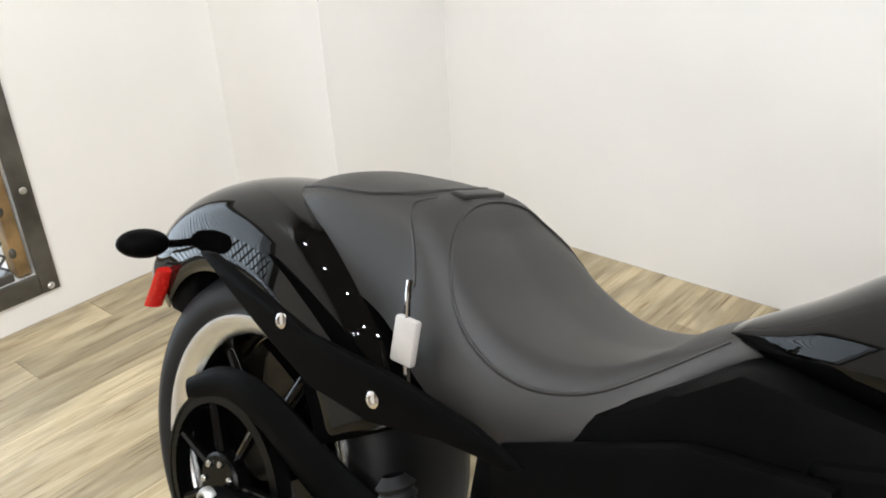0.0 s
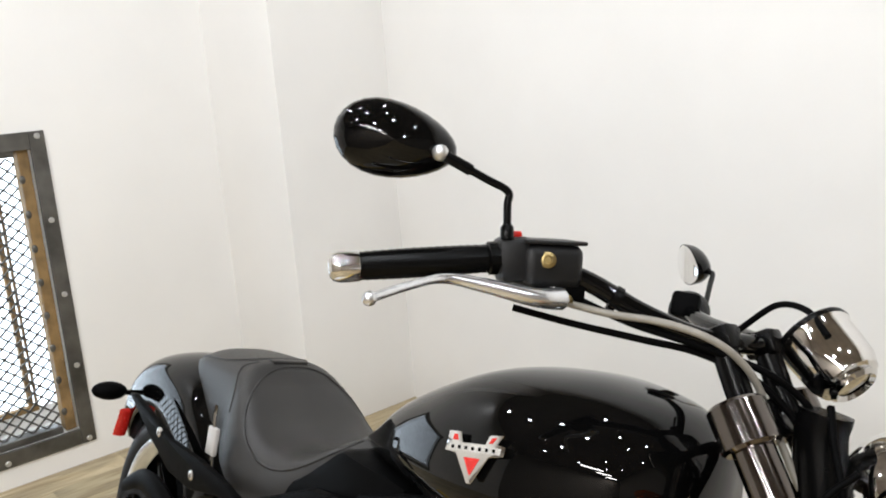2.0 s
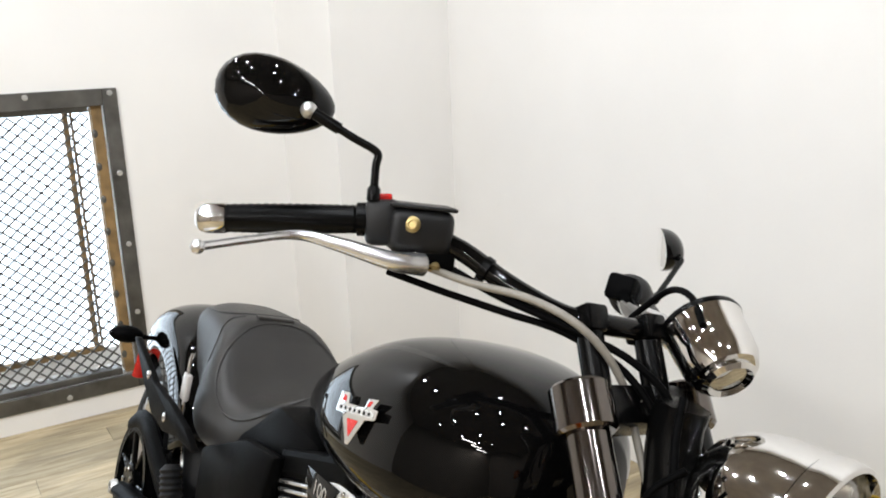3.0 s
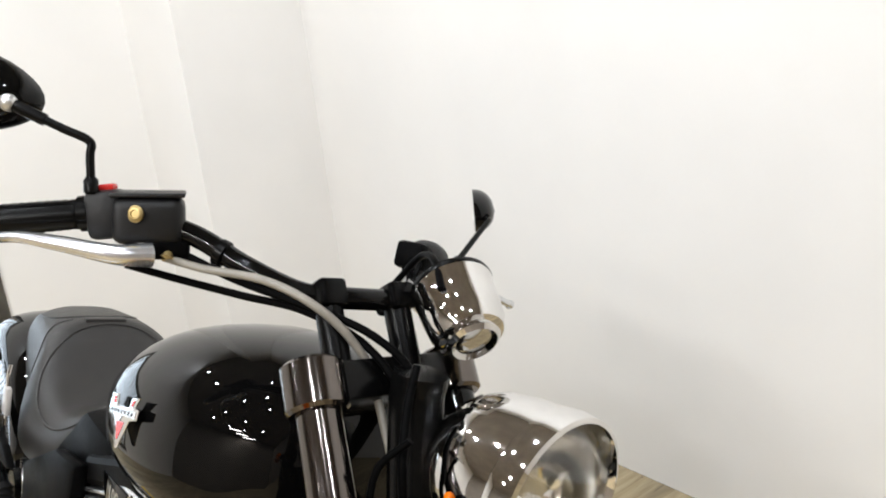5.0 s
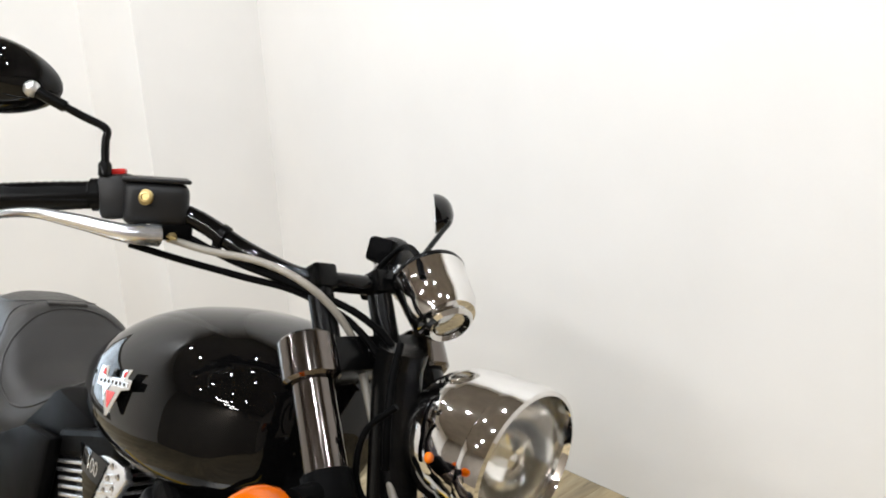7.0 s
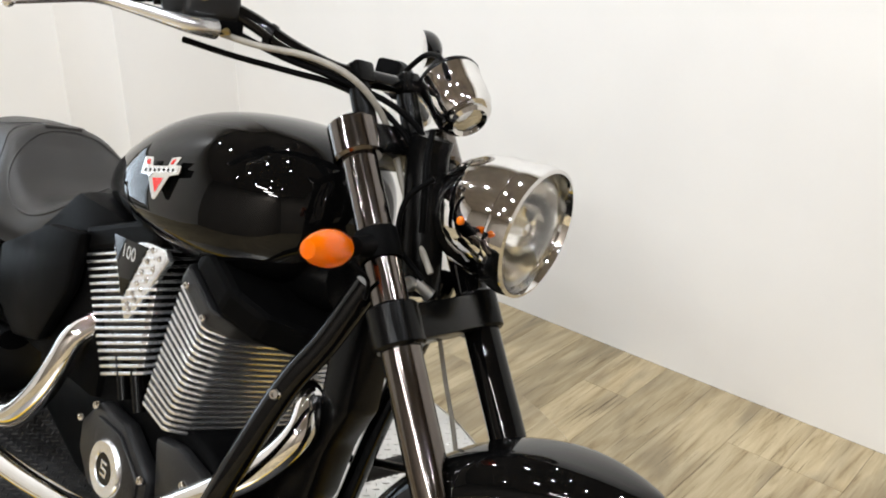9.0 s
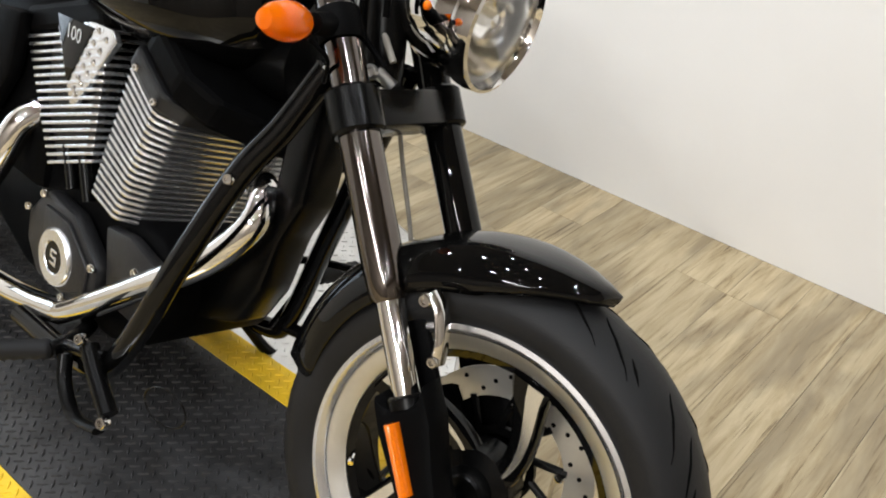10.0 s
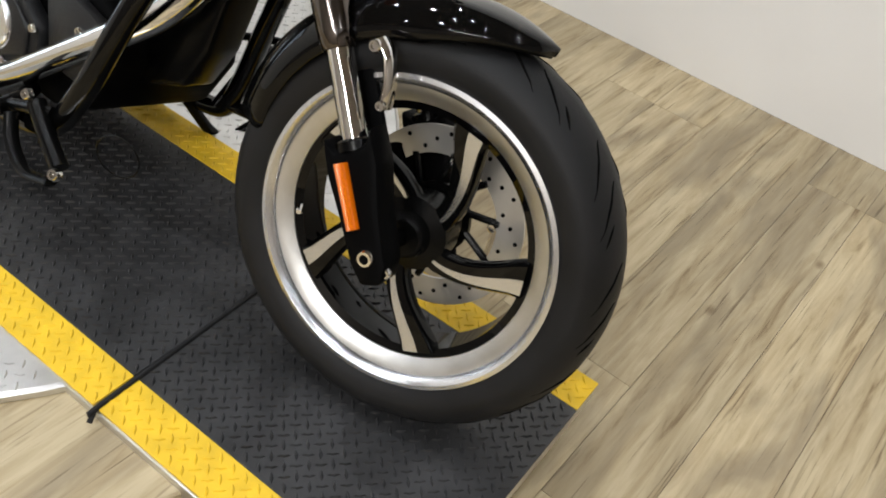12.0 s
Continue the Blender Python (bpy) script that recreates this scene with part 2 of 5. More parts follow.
def add_lathe(bm, profile, m=None, sides=48, closed=False, sweep=2 * math.pi, start=0.0):
    """Turn (radius, height) pairs about z of the frame m."""
    full = sweep > 6.28
    cols = sides if full else sides + 1
    rows = []
    for r, h in profile:
        rows.append([bm.verts.new((r * math.cos(start + sweep * k / sides), r * math.sin(start + sweep * k / sides), h)) for k in range(cols)])
    vs = [v for row in rows for v in row]
    pairs = list(zip(rows, rows[1:])) + ([(rows[-1], rows[0])] if closed else [])
    for a, b in pairs:
        for k in range(sides):
            j = (k + 1) % cols
            bm.faces.new((a[k], a[j], b[j], b[k]))
    bmesh.ops.remove_doubles(bm, verts=vs, dist=1e-5)
    if m is not None:
        bmesh.ops.transform(bm, matrix=m, verts=[v for v in vs if v.is_valid])
    return bm


def lathe(profile, m=None, sides=48, closed=False, sweep=2 * math.pi, start=0.0):
    return add_lathe(bmesh.new(), profile, m, sides, closed, sweep, start)


def add_disc(bm, m, radius, thickness, bevel=0.002, sides=24):
    add_lathe(bm, [(1e-6, 0), (radius - bevel, 0), (radius, bevel), (radius, thickness - bevel), (radius - bevel, thickness), (1e-6, thickness)], m, sides)


def disc(m, radius, thickness, bevel=0.002, sides=24):
    bm = bmesh.new()
    add_disc(bm, m, radius, thickness, bevel, sides)
    return bm


def add_plate(bm, outline, m, thickness, bevel=0.0):
    """A flat outline (x, y) in the frame m, made solid along its z."""
    low = [bm.verts.new((x, y, 0)) for x, y in outline]
    f = bm.faces.new(low)
    r = bmesh.ops.extrude_face_region(bm, geom=[f])
    top = [v for v in r["geom"] if isinstance(v, bmesh.types.BMVert)]
    bmesh.ops.translate(bm, vec=(0, 0, thickness), verts=top)
    vs = low + top
    if bevel:
        es = list({e for v in vs for e in v.link_edges})
        r2 = bmesh.ops.bevel(bm, geom=es, offset=bevel, segments=2, affect="EDGES", profile=0.5)
        vs = list({v for f2 in r2["faces"] for v in f2.verts} | {v for v in vs if v.is_valid})
    bmesh.ops.transform(bm, matrix=m, verts=[v for v in vs if v.is_valid])


def plate(outline, m, thickness, bevel=0.0):
    bm = bmesh.new()
    add_plate(bm, outline, m, thickness, bevel)
    return bm


def loft(rings, close_ring=False, cap=True):
    bm = bmesh.new()
    rows = [[bm.verts.new(p) for p in ring] for ring in rings]
    n = len(rows[0])
    for a, b in zip(rows, rows[1:]):
        for k in range(n if close_ring else n - 1):
            bm.faces.new((a[k], a[(k + 1) % n], b[(k + 1) % n], b[k]))
    if cap and close_ring:
        bm.faces.new(rows[0])
        bm.faces.new(list(reversed(rows[-1])))
    return bm


def lerp_table(xs, ys, n):
    """Smooth values along a table."""
    pts = smooth_line([(x, y, 0) for x, y in zip(xs, ys)], n)
    return [(p.x, p.y) for p in pts]


def add_sphere(bm, centre, scale, rot=None, seg=24, rings=14):
    m = Matrix.Translation(centre) @ (rot.to_4x4() if rot else Matrix()) @ Matrix.Diagonal((*scale, 1))
    bmesh.ops.create_uvsphere(bm, u_segments=seg, v_segments=rings, radius=1.0, matrix=m)
    return bm


def bolt_head(bm, p, axis, r=0.008, h=0.006):
    m = axis_frame(p, axis)
    add_lathe(bm, [(r, 0), (r, h * 0.6), (r * 0.75, h), (r * 0.5, h), (r * 0.42, h * 0.55), (1e-6, h * 0.55)], m, 14)

# ---- structure ----
WALL_N, WALL_W, COL_X, COL_Y = 1.532, -3.335, -2.80, 1.0
FAR_E, FAR_S = 3.6, -4.2


def slab(name, lo, hi, mat, label, category="wall"):
    return tagged(part(name, box(lo, hi), mat, smooth=False), label, category, kind="structure")


slab("wall_north", (COL_X, WALL_N, 0), (FAR_E + 0.15, WALL_N + 0.15, CEIL), WALL, "plain white painted showroom wall behind the motorcycle")
OPEN_Y0, OPEN_Y1, OPEN_Z0, OPEN_Z1 = -1.05, 0.262, 0.142, 1.262
bm = bmesh.new()
add_box(bm, (WALL_W - 0.2, FAR_S, 0), (WALL_W, OPEN_Y0, CEIL))
add_box(bm, (WALL_W - 0.2, OPEN_Y1, 0), (WALL_W, COL_Y + 0.1, CEIL))
add_box(bm, (WALL_W - 0.2, OPEN_Y0, 0), (WALL_W, OPEN_Y1, OPEN_Z0))
add_box(bm, (WALL_W - 0.2, OPEN_Y0, OPEN_Z1), (WALL_W, OPEN_Y1, CEIL))
tagged(part("wall_west", bm, WALL, smooth=False), "white painted wall with a low barred window opening", "wall", kind="structure")
slab("wall_return", (WALL_W - 0.2, COL_Y, 0), (COL_X, WALL_N + 0.15, CEIL), WALL, "white painted boxed-out corner of the wall")
# south and east walls are unseen, added to close the room for reflections
slab("wall_south", (WALL_W - 0.2, FAR_S - 0.15, 0), (FAR_E + 0.15, FAR_S, CEIL), DARKWALL, "unseen beige wall added to close the showroom")
slab("wall_east", (FAR_E, FAR_S, 0), (FAR_E + 0.15, WALL_N, CEIL), DARKWALL, "unseen beige end wall added to close the showroom")
slab("ceiling", (WALL_W - 0.2, FAR_S - 0.15, CEIL), (FAR_E + 0.15, WALL_N + 0.15, CEIL + 0.12), CEILPAINT, "unseen beige showroom ceiling, toned down for the reflections", "ceiling")
floor = slab("floor", (WALL_W - 0.2, FAR_S - 0.15, -0.14), (FAR_E + 0.15, WALL_N + 0.15, -0.006), SUBFLOOR, "rustic pale brown wooden plank floor", "floor")

# barred window in the west wall
grille = thing("window_grille", "dark steel framed expanded metal grille bolted over a bright window", "window grille")
FX = WALL_W
for nm, lo, hi in (("frame_side", (FX - 0.004, OPEN_Y1 - 0.005, 0.085), (FX + 0.012, OPEN_Y1 + 0.05, 1.32)), ("frame_side", (FX - 0.004, OPEN_Y0 - 0.05, 0.085), (FX + 0.012, OPEN_Y0 + 0.005, 1.32)),
                   ("frame_top", (FX - 0.004, OPEN_Y0 + 0.006, 1.255), (FX + 0.012, OPEN_Y1 - 0.006, 1.32)), ("frame_bottom", (FX - 0.004, OPEN_Y0 + 0.006, 0.085), (FX + 0.012, OPEN_Y1 - 0.006, 0.147))):
    part(nm, box(lo, hi, 0.002), STEEL, grille, smooth=False)
for z in (0.102, 0.408, 0.696, 0.986, 1.302):
    b = bmesh.new()
    bolt_head(b, (FX + 0.011, 0.285, z), (1, 0, 0), 0.011, 0.006)
    part("bolt", b, CAST, grille, "bright zinc bolt head")
for k in range(4):
    for z in (0.104, 1.302):
        b = bmesh.new()
        bolt_head(b, (FX + 0.011, -0.018 - 0.3 * k, z), (1, 0, 0), 0.011, 0.006)
        part("bolt", b, CAST, grille, "bright zinc bolt head")
part("stop_strip", box((FX - 0.075, OPEN_Y1 - 0.05, 0.15), (FX - 0.012, OPEN_Y1 - 0.010, 1.256), 0.003), RUSTY, grille, "weathered brown wooden strip beside the mesh", smooth=False)
for z0, z1 in ((OPEN_Z0 + 0.002, OPEN_Z0 + 0.03), (OPEN_Z1 - 0.03, OPEN_Z1 - 0.002)):
    part("stop_rail", box((FX - 0.075, OPEN_Y0, z0), (FX - 0.015, OPEN_Y1 - 0.06, z1), 0.003), STEEL, grille, smooth=False)
for k in range(8):
    b = bmesh.new()
    add_sphere(b, (FX - 0.012, OPEN_Y1 - 0.046, 0.23 + k * 0.131), (0.006, 0.011, 0.016), seg=10, rings=7)
    part("weld", b, STEEL, grille)
# expanded metal: rows of zigzag strands
PY, PZ = 0.052, 0.0225
vs, fs = [], []


def strand(y0, z0, y1, z1):
    dy, dz = y1 - y0, z1 - z0
    ln = math.hypot(dy, dz)
    ny, nz = -dz / ln * 0.0034, dy / ln * 0.0034
    k = len(vs)
    for x in (FX - 0.045, FX - 0.040):
        vs.extend([(x, y0 + ny, z0 + nz), (x, y1 + ny, z1 + nz), (x, y1 - ny, z1 - nz), (x, y0 - ny, z0 - nz)])
    fs.extend([(k, k + 1, k + 2, k + 3), (k + 4, k + 7, k + 6, k + 5), (k, k + 4, k + 5, k + 1), (k + 2, k + 6, k + 7, k + 3)])


rows_n, cols_n = int((OPEN_Z1 - OPEN_Z0 - 0.05) / PZ), int((OPEN_Y1 - 0.058 - OPEN_Y0) / (PY / 2))
for i in range(rows_n):
    for j in range(cols_n):
        y0, y1 = OPEN_Y1 - 0.058 - j * PY / 2, OPEN_Y1 - 0.058 - (j + 1) * PY / 2
        zb = OPEN_Z0 + 0.028 + i * PZ
        up = (i + j) % 2 == 0
        strand(y0, zb if up else zb + PZ, y1, zb + PZ if up else zb)
me = bpy.data.meshes.new("mesh_screen")
me.from_pydata(vs, [], fs)
me.materials.append(STEEL)
mesh_ob = new("mesh_screen", me)
mesh_ob.parent = grille
tagged(mesh_ob, "dark expanded metal mesh with diamond holes", kind="stuff")
# the window behind it
win = thing("window_1", "white framed window with a bright daylight pane", "window", kind="structure")
WX = WALL_W - 0.2
part("pane", box((WX - 0.16, OPEN_Y0 - 0.2, OPEN_Z0 - 0.15), (WX - 0.15, OPEN_Y1 + 0.2, OPEN_Z1 + 0.2)), SKYPANE, win, "bright frosted daylight pane", smooth=False)
for lo, hi in (((WX + 0.02, OPEN_Y1 - 0.135, OPEN_Z0 + 0.1), (WX + 0.05, OPEN_Y1 - 0.115, OPEN_Z1 - 0.002)), ((WX + 0.02, OPEN_Y1 - 0.106, OPEN_Z0 + 0.1), (WX + 0.05, OPEN_Y1 - 0.098, OPEN_Z1 - 0.002)),
               ((WX + 0.02, OPEN_Y0, OPEN_Z0 + 0.075), (WX + 0.05, OPEN_Y1 - 0.098, OPEN_Z0 + 0.098))):
    part("window_frame", box(lo, hi, 0.003), RUSTY, win, smooth=False)
part("window_wall", box((WX - 0.04, OPEN_Y0, OPEN_Z0 - 0.14), (WX, OPEN_Y1 + 0.1, OPEN_Z0 + 0.07)), WALL, win, smooth=False)
b = bmesh.new()
add_box(b, (WX - 0.17, OPEN_Y0 - 0.2, OPEN_Z0 - 0.17), (WX, OPEN_Y1 + 0.2, OPEN_Z0 - 0.006))
part("window_sill", b, WALL, win, smooth=False)

# ---- lift platform and turntable ----
MATZ = 0.119
DC = V(-1.0, 0.0, 0.0)
table = thing("turntable", "low round turntable topped with bright aluminium diamond plate", "turntable", pose(*DC))
part("skirt", lathe([(0.785, MATZ - 0.024), (0.79, MATZ - 0.022), (0.79, MATZ - 0.01), (0.784, MATZ - 0.006)], sides=96), PLATE, table, "dull aluminium plate skirt")
part("plate", disc(Matrix.Translation((0, 0, MATZ - 0.05)), 0.784, 0.044, 0.002, 96), PLATE, table)
part("base_disc", disc(Matrix(), 1.02, MATZ - 0.024, 0.004, 96), WOOD, table, "lower disc covered with brown plank vinyl")


def lozenges(name, x0, x1, y0, y1, z, pitch, mat, parent, keep=None, ln=0.0105, wd=0.0030, h=0.0024):
    """Raised diamond plate pattern, alternate lozenges turned by a right angle."""
    vs2, fs2 = [], []
    n = int((x1 - x0 + y1 - y0) / (pitch * math.sqrt(2))) + 2
    half = pitch / math.sqrt(2)
    for i in range(-n, n):
        for j in range(-n, n):
            cx, cy = (x0 + x1) / 2 + (i - j) * half, (y0 + y1) / 2 + (i + j) * half
            if not (x0 + 0.004 < cx < x1 - 0.004 and y0 + 0.004 < cy < y1 - 0.004) or (keep and not keep(cx, cy)):
                continue
            a = math.pi / 4 if (i + j) % 2 else -math.pi / 4
            c, s = math.cos(a), math.sin(a)
            k = len(vs2)
            for u, v, w in ((-ln, 0, 0), (0, -wd, 0), (ln, 0, 0), (0, wd, 0), (-ln * 0.5, 0, h), (0, -wd * 0.4, h), (ln * 0.5, 0, h), (0, wd * 0.4, h)):
                vs2.append((cx + u * c - v * s, cy + u * s + v * c, z + w))
            for q in range(4):
                fs2.append((k + q, k + (q + 1) % 4, k + 4 + (q + 1) % 4, k + 4 + q))
            fs2.append((k + 4, k + 5, k + 6, k + 7))
    me2 = bpy.data.meshes.new(name)
    me2.from_pydata(vs2, [], fs2)
    me2.materials.append(mat)
    ob2 = new(name, me2)
    ob2.parent = parent
    return tagged(ob2, kind="stuff")


MATF = pose(0, -0.06, MATZ, 0, 0, 2.5)
MY0, MY1, YS = -0.289, 0.287, 0.074
SEAM, MEND = -0.248, 0.304


def off_mat(u, v):
    w = MATF.inverted() @ V(DC.x + u, DC.y + v, MATZ)
    return u * u + v * v < 0.6 and not (MY0 - 0.02 < w.y < MY1 + 0.02)


lozenges("tread_pattern", -0.80, 0.80, -0.80, 0.80, MATZ - 0.0065, 0.021, PLATE, table, off_mat)
for x0, x1 in ((-1.98, SEAM - 0.0035), (SEAM + 0.0035, MEND)):
    mt = thing("rubber_mat", "black diamond-tread rubber mat with yellow edge strips", "mat", MATF, group="mats under the motorcycle")
    part("field", box((x0, MY0 + YS + 0.0003, -0.0055), (x1, MY1 - YS - 0.0003, -0.001), 0.001), MAT, mt, smooth=False)
    for ya, yb in ((MY0, MY0 + YS), (MY1 - YS, MY1)):
        part("edge_strip", box((x0, ya, -0.0055), (x1, yb, -0.0008), 0.001), YELLOW, mt, "yellow edge strip", smooth=False)
        lozenges("tread_pattern", x0 + 0.004, x1 - 0.004, ya + 0.002, yb - 0.002, -0.0008, 0.0178, YELLOW, mt, ln=0.0105, wd=0.0026)
    lozenges("tread_pattern", x0 + 0.004, x1 - 0.004, MY0 + YS + 0.003, MY1 - YS - 0.003, -0.001, 0.0178, MAT, mt, ln=0.0105, wd=0.0028, h=0.0032)
cord = thing("seam_cord", "thin black cord lying in the seam between mats", "cord", MATF)
part("strand", tube([(SEAM + 0.012, MY0 - 0.020, -0.012), (SEAM + 0.008, MY0 - 0.008, -0.004), (SEAM + 0.006, MY0 + 0.01, 0.0), (SEAM, 0.0, 0.0), (SEAM - 0.006, MY1 - 0.01, 0.0)], 0.0046, 8), RUBBER, cord)
deck = thing("lift_deck", "steel lift deck under the rubber mats", "lift deck", MATF)
part("deck_plate", box((-2.0, MY0 - 0.004, -0.05), (MEND - 0.003, MY1 + 0.002, -0.0058), 0.002), PLATE, deck, smooth=False)
part("deck_base", box((-1.9, MY0 + 0.06, -MATZ), (MEND - 0.08, MY1 - 0.06, -0.051), 0.002), BLACK, deck, smooth=False)

# ---- motorcycle ----
LEAN = 17.73
BIKE = pose(-0.001, -0.061, 0.1204, 0, 0, -1.69) @ pose(0, 0, 0, -LEAN)
bike = thing("motorcycle", "black cruiser motorcycle with chrome headlight leaning on its stand", "motorcycle", BIKE)
NSTEER = V(-0.199, 0.98, -0.009).normalized()


# front wheel: its axis runs along NSTEER, towards the left side of the machine
FW = V(0.012, 0.008, 0.301)
fw = axis_frame(FW, NSTEER)
front = new("front_wheel")
front.parent = bike
R_T, R_R = 0.299, 0.224
tyre = [(R_R - 0.004, -0.048), (R_R + 0.006, -0.056), (R_R + 0.026, -0.0655), (R_R + 0.044, -0.063), (R_T - 0.014, -0.047), (R_T - 0.005, -0.030), (R_T, -0.010), (R_T, 0.010), (R_T - 0.005, 0.030), (R_T - 0.014, 0.047), (R_R + 0.044, 0.063), (R_R + 0.026, 0.0655), (R_R + 0.006, 0.056), (R_R - 0.004, 0.048)]
part("tyre", lathe(tyre, fw, 96), RUBBER, front, angle=60)


def tyre_radius(lat):
    """Radius of the tread at a distance from its middle."""
    w = sorted((abs(h), r) for r, h in tyre if h >= 0 and r > R_R + 0.04)
    for (h0, r0), (h1, r1) in zip(w, w[1:]):
        if h0 <= abs(lat) <= h1:
            return r0 + (r1 - r0) * (abs(lat) - h0) / (h1 - h0)
    return w[0][1] if abs(lat) < w[0][0] else w[-1][1]


# grooves are near-black strands on the tread; the recess shade is their colour
bm = bmesh.new()
for k in range(34):
    for sgn in (-1, 1):
        a0 = 2 * math.pi * (k + (0.5 if sgn > 0 else 0)) / 34
        short = k % 3 == 2
        pts = []
        for j in range(9):
            u = j / 8
            lat = sgn * ((0.030 if short else 0.007) + (0.016 if short else 0.044) * u)
            a = a0 + (0.10 * u if short else 0.24 * u ** 1.4)
            r = tyre_radius(lat) - 0.0009
            pts.append(fw @ V(r * math.cos(a), r * math.sin(a), lat))
        add_tube(bm, pts, lambda s: 0.0024 * (0.35 + 0.65 * math.sin(math.pi * s)), 6, n=2)
tagged(part("tread_pattern", bm, GROOVE_SHADE, front), kind="stuff")
rim = [(R_R + 0.0035, -0.0575), (R_R + 0.004, -0.047), (R_R - 0.004, -0.044), (R_R - 0.010, -0.042), (R_R - 0.013, -0.046), (R_R - 0.011, -0.053), (R_R - 0.003, -0.059)]
part("rim", lathe(rim, fw, 96, closed=True), ALU, front, "polished aluminium rim lip")
rim = [(r, -w) for r, w in rim][::-1]
part("rim", lathe(rim, fw, 96, closed=True), ALU, front, "polished aluminium rim lip")
part("rim_barrel", lathe([(R_R - 0.009, -0.042), (R_R - 0.026, -0.030), (R_R - 0.028, 0.030), (R_R - 0.009, 0.042), (R_R - 0.0125, 0.046), (R_R - 0.024, 0.043), (R_R - 0.034, 0.034), (R_R - 0.036, -0.034), (R_R - 0.024, -0.043), (R_R - 0.0125, -0.046)], fw, 96, closed=True), CAST, front, "satin alloy rim barrel")
part("rim_well", lathe([(R_R - 0.037, -0.033), (R_R - 0.048, -0.028), (R_R - 0.05, 0.028), (R_R - 0.037, 0.033)], fw, 96), GLOSS, front, "gloss black inner rim")


def s_of(r):
    return (r - 0.045) / (R_R - 0.09)


def spoke(ang, face=False):
    """A curved blade from hub to rim; face: the machined bright strip on it."""
    pts = []
    for k in range(9):
        s = k / 8
        r = 0.045 + s * (R_R - 0.09)
        a = ang + 0.62 * (1 - s) ** 1.5 - 0.31
        w = (0.018 + 0.010 * s * s) if not face else 0.002 + 0.0095 * s
        d = -0.024 - 0.012 * s
        pts.append((r, a, w, d))
    rings = []
    for r, a, w, d in pts:
        c = V(r * math.cos(a), r * math.sin(a), 0)
        t = V(-math.sin(a), math.cos(a), 0)
        if face:
            q = c + t * 0.010 * s_of(r)
            rings.append([q - t * w + V(0, 0, d - 0.0006), q + t * w + V(0, 0, d - 0.0006), q + t * w + V(0, 0, d + 0.004), q - t * w + V(0, 0, d + 0.004)])
        else:
            rings.append([c - t * w + V(0, 0, d + 0.006), c - t * w * 0.8 + V(0, 0, d), c + t * w * 0.8 + V(0, 0, d), c + t * w + V(0, 0, d + 0.006), c + t * w + V(0, 0, d + 0.022), c - t * w + V(0, 0, d + 0.022)])
    b2 = loft(rings, True)
    b2.transform(fw)
    return b2


SPOKE0 = 0.8
for k in range(5):
    a = SPOKE0 + k * 2 * math.pi / 5
    part("spoke", spoke(a), GLOSS, front)
    part("spoke_face", spoke(a, True), ALU, front, "machined bright spoke face")
part("hub", lathe([(1e-6, -0.052), (0.026, -0.052), (0.03, -0.048), (0.034, -0.03), (0.055, -0.024), (0.055, 0.024), (0.034, 0.03), (0.03, 0.05), (1e-6, 0.05)], fw, 40), BLACK, front)
b = bmesh.new()
add_tube(b, [fw @ V(0.178, -0.045, -0.02), fw @ V(0.165, -0.05, -0.045)], 0.004, 8)
part("valve", b, CHROME, front)


def brake_disc(m, r0, r1, parent):
    b2 = bmesh.new()
    add_lathe(b2, [(r0, -0.0025), (r1, -0.0025), (r1, 0.0025), (r0, 0.0025)], m, 72, closed=True)
    ob = part("brake_disc", b2, CAST, parent, "drilled steel brake disc")
    b3 = bmesh.new()
    add_lathe(b3, [(0.044, -0.004), (0.056, -0.004), (0.056, 0.004), (0.044, 0.004)], m, 40, closed=True)
    for k in range(10):
        a = k * math.pi / 5
        p0, p1 = m @ V(0.05 * math.cos(a), 0.05 * math.sin(a), 0), m @ V((r0 + 0.004) * math.cos(a + 0.25), (r0 + 0.004) * math.sin(a + 0.25), 0)
        add_tube(b3, [p0, p1], 0.006, 8)
    tagged(part("carrier", b3, BLACK, ob), kind="stuff")
    b4 = bmesh.new()
    for k in range(36):
        a = k * 2 * math.pi / 36
        r = r0 + (r1 - r0) * (0.25, 0.5, 0.75)[k % 3]
        add_disc(b4, m @ Matrix.Translation((r * math.cos(a), r * math.sin(a), -0.0031)), 0.0034, 0.0062, 0.0001, 10)
    tagged(part("hole_pattern", b4, BLACKMATT, ob), kind="stuff")
    for k in range(5):
        b5 = bmesh.new()
        a = k * 2 * math.pi / 5 + 0.3
        bolt_head(b5, m @ V(0.092 * math.cos(a), 0.092 * math.sin(a), -0.004), m.to_3x3() @ V(0, 0, -1), 0.007, 0.005)
        part("button", b5, CHROME, ob)


brake_disc(fw @ Matrix.Translation((0, 0, 0.062)), 0.098, 0.14, front)

# forks and what turns with them
FB, FT = V(0.03, -0.112, 0.305), V(-0.47, -0.07, 0.955)
U = (FT - FB).normalized()
WFWD = NSTEER.cross(U).normalized()
SPAN = 0.222


def fork(s, side=0):
    """A point up the fork; s metres above its foot."""
    return FB + U * s + NSTEER * (SPAN * side)


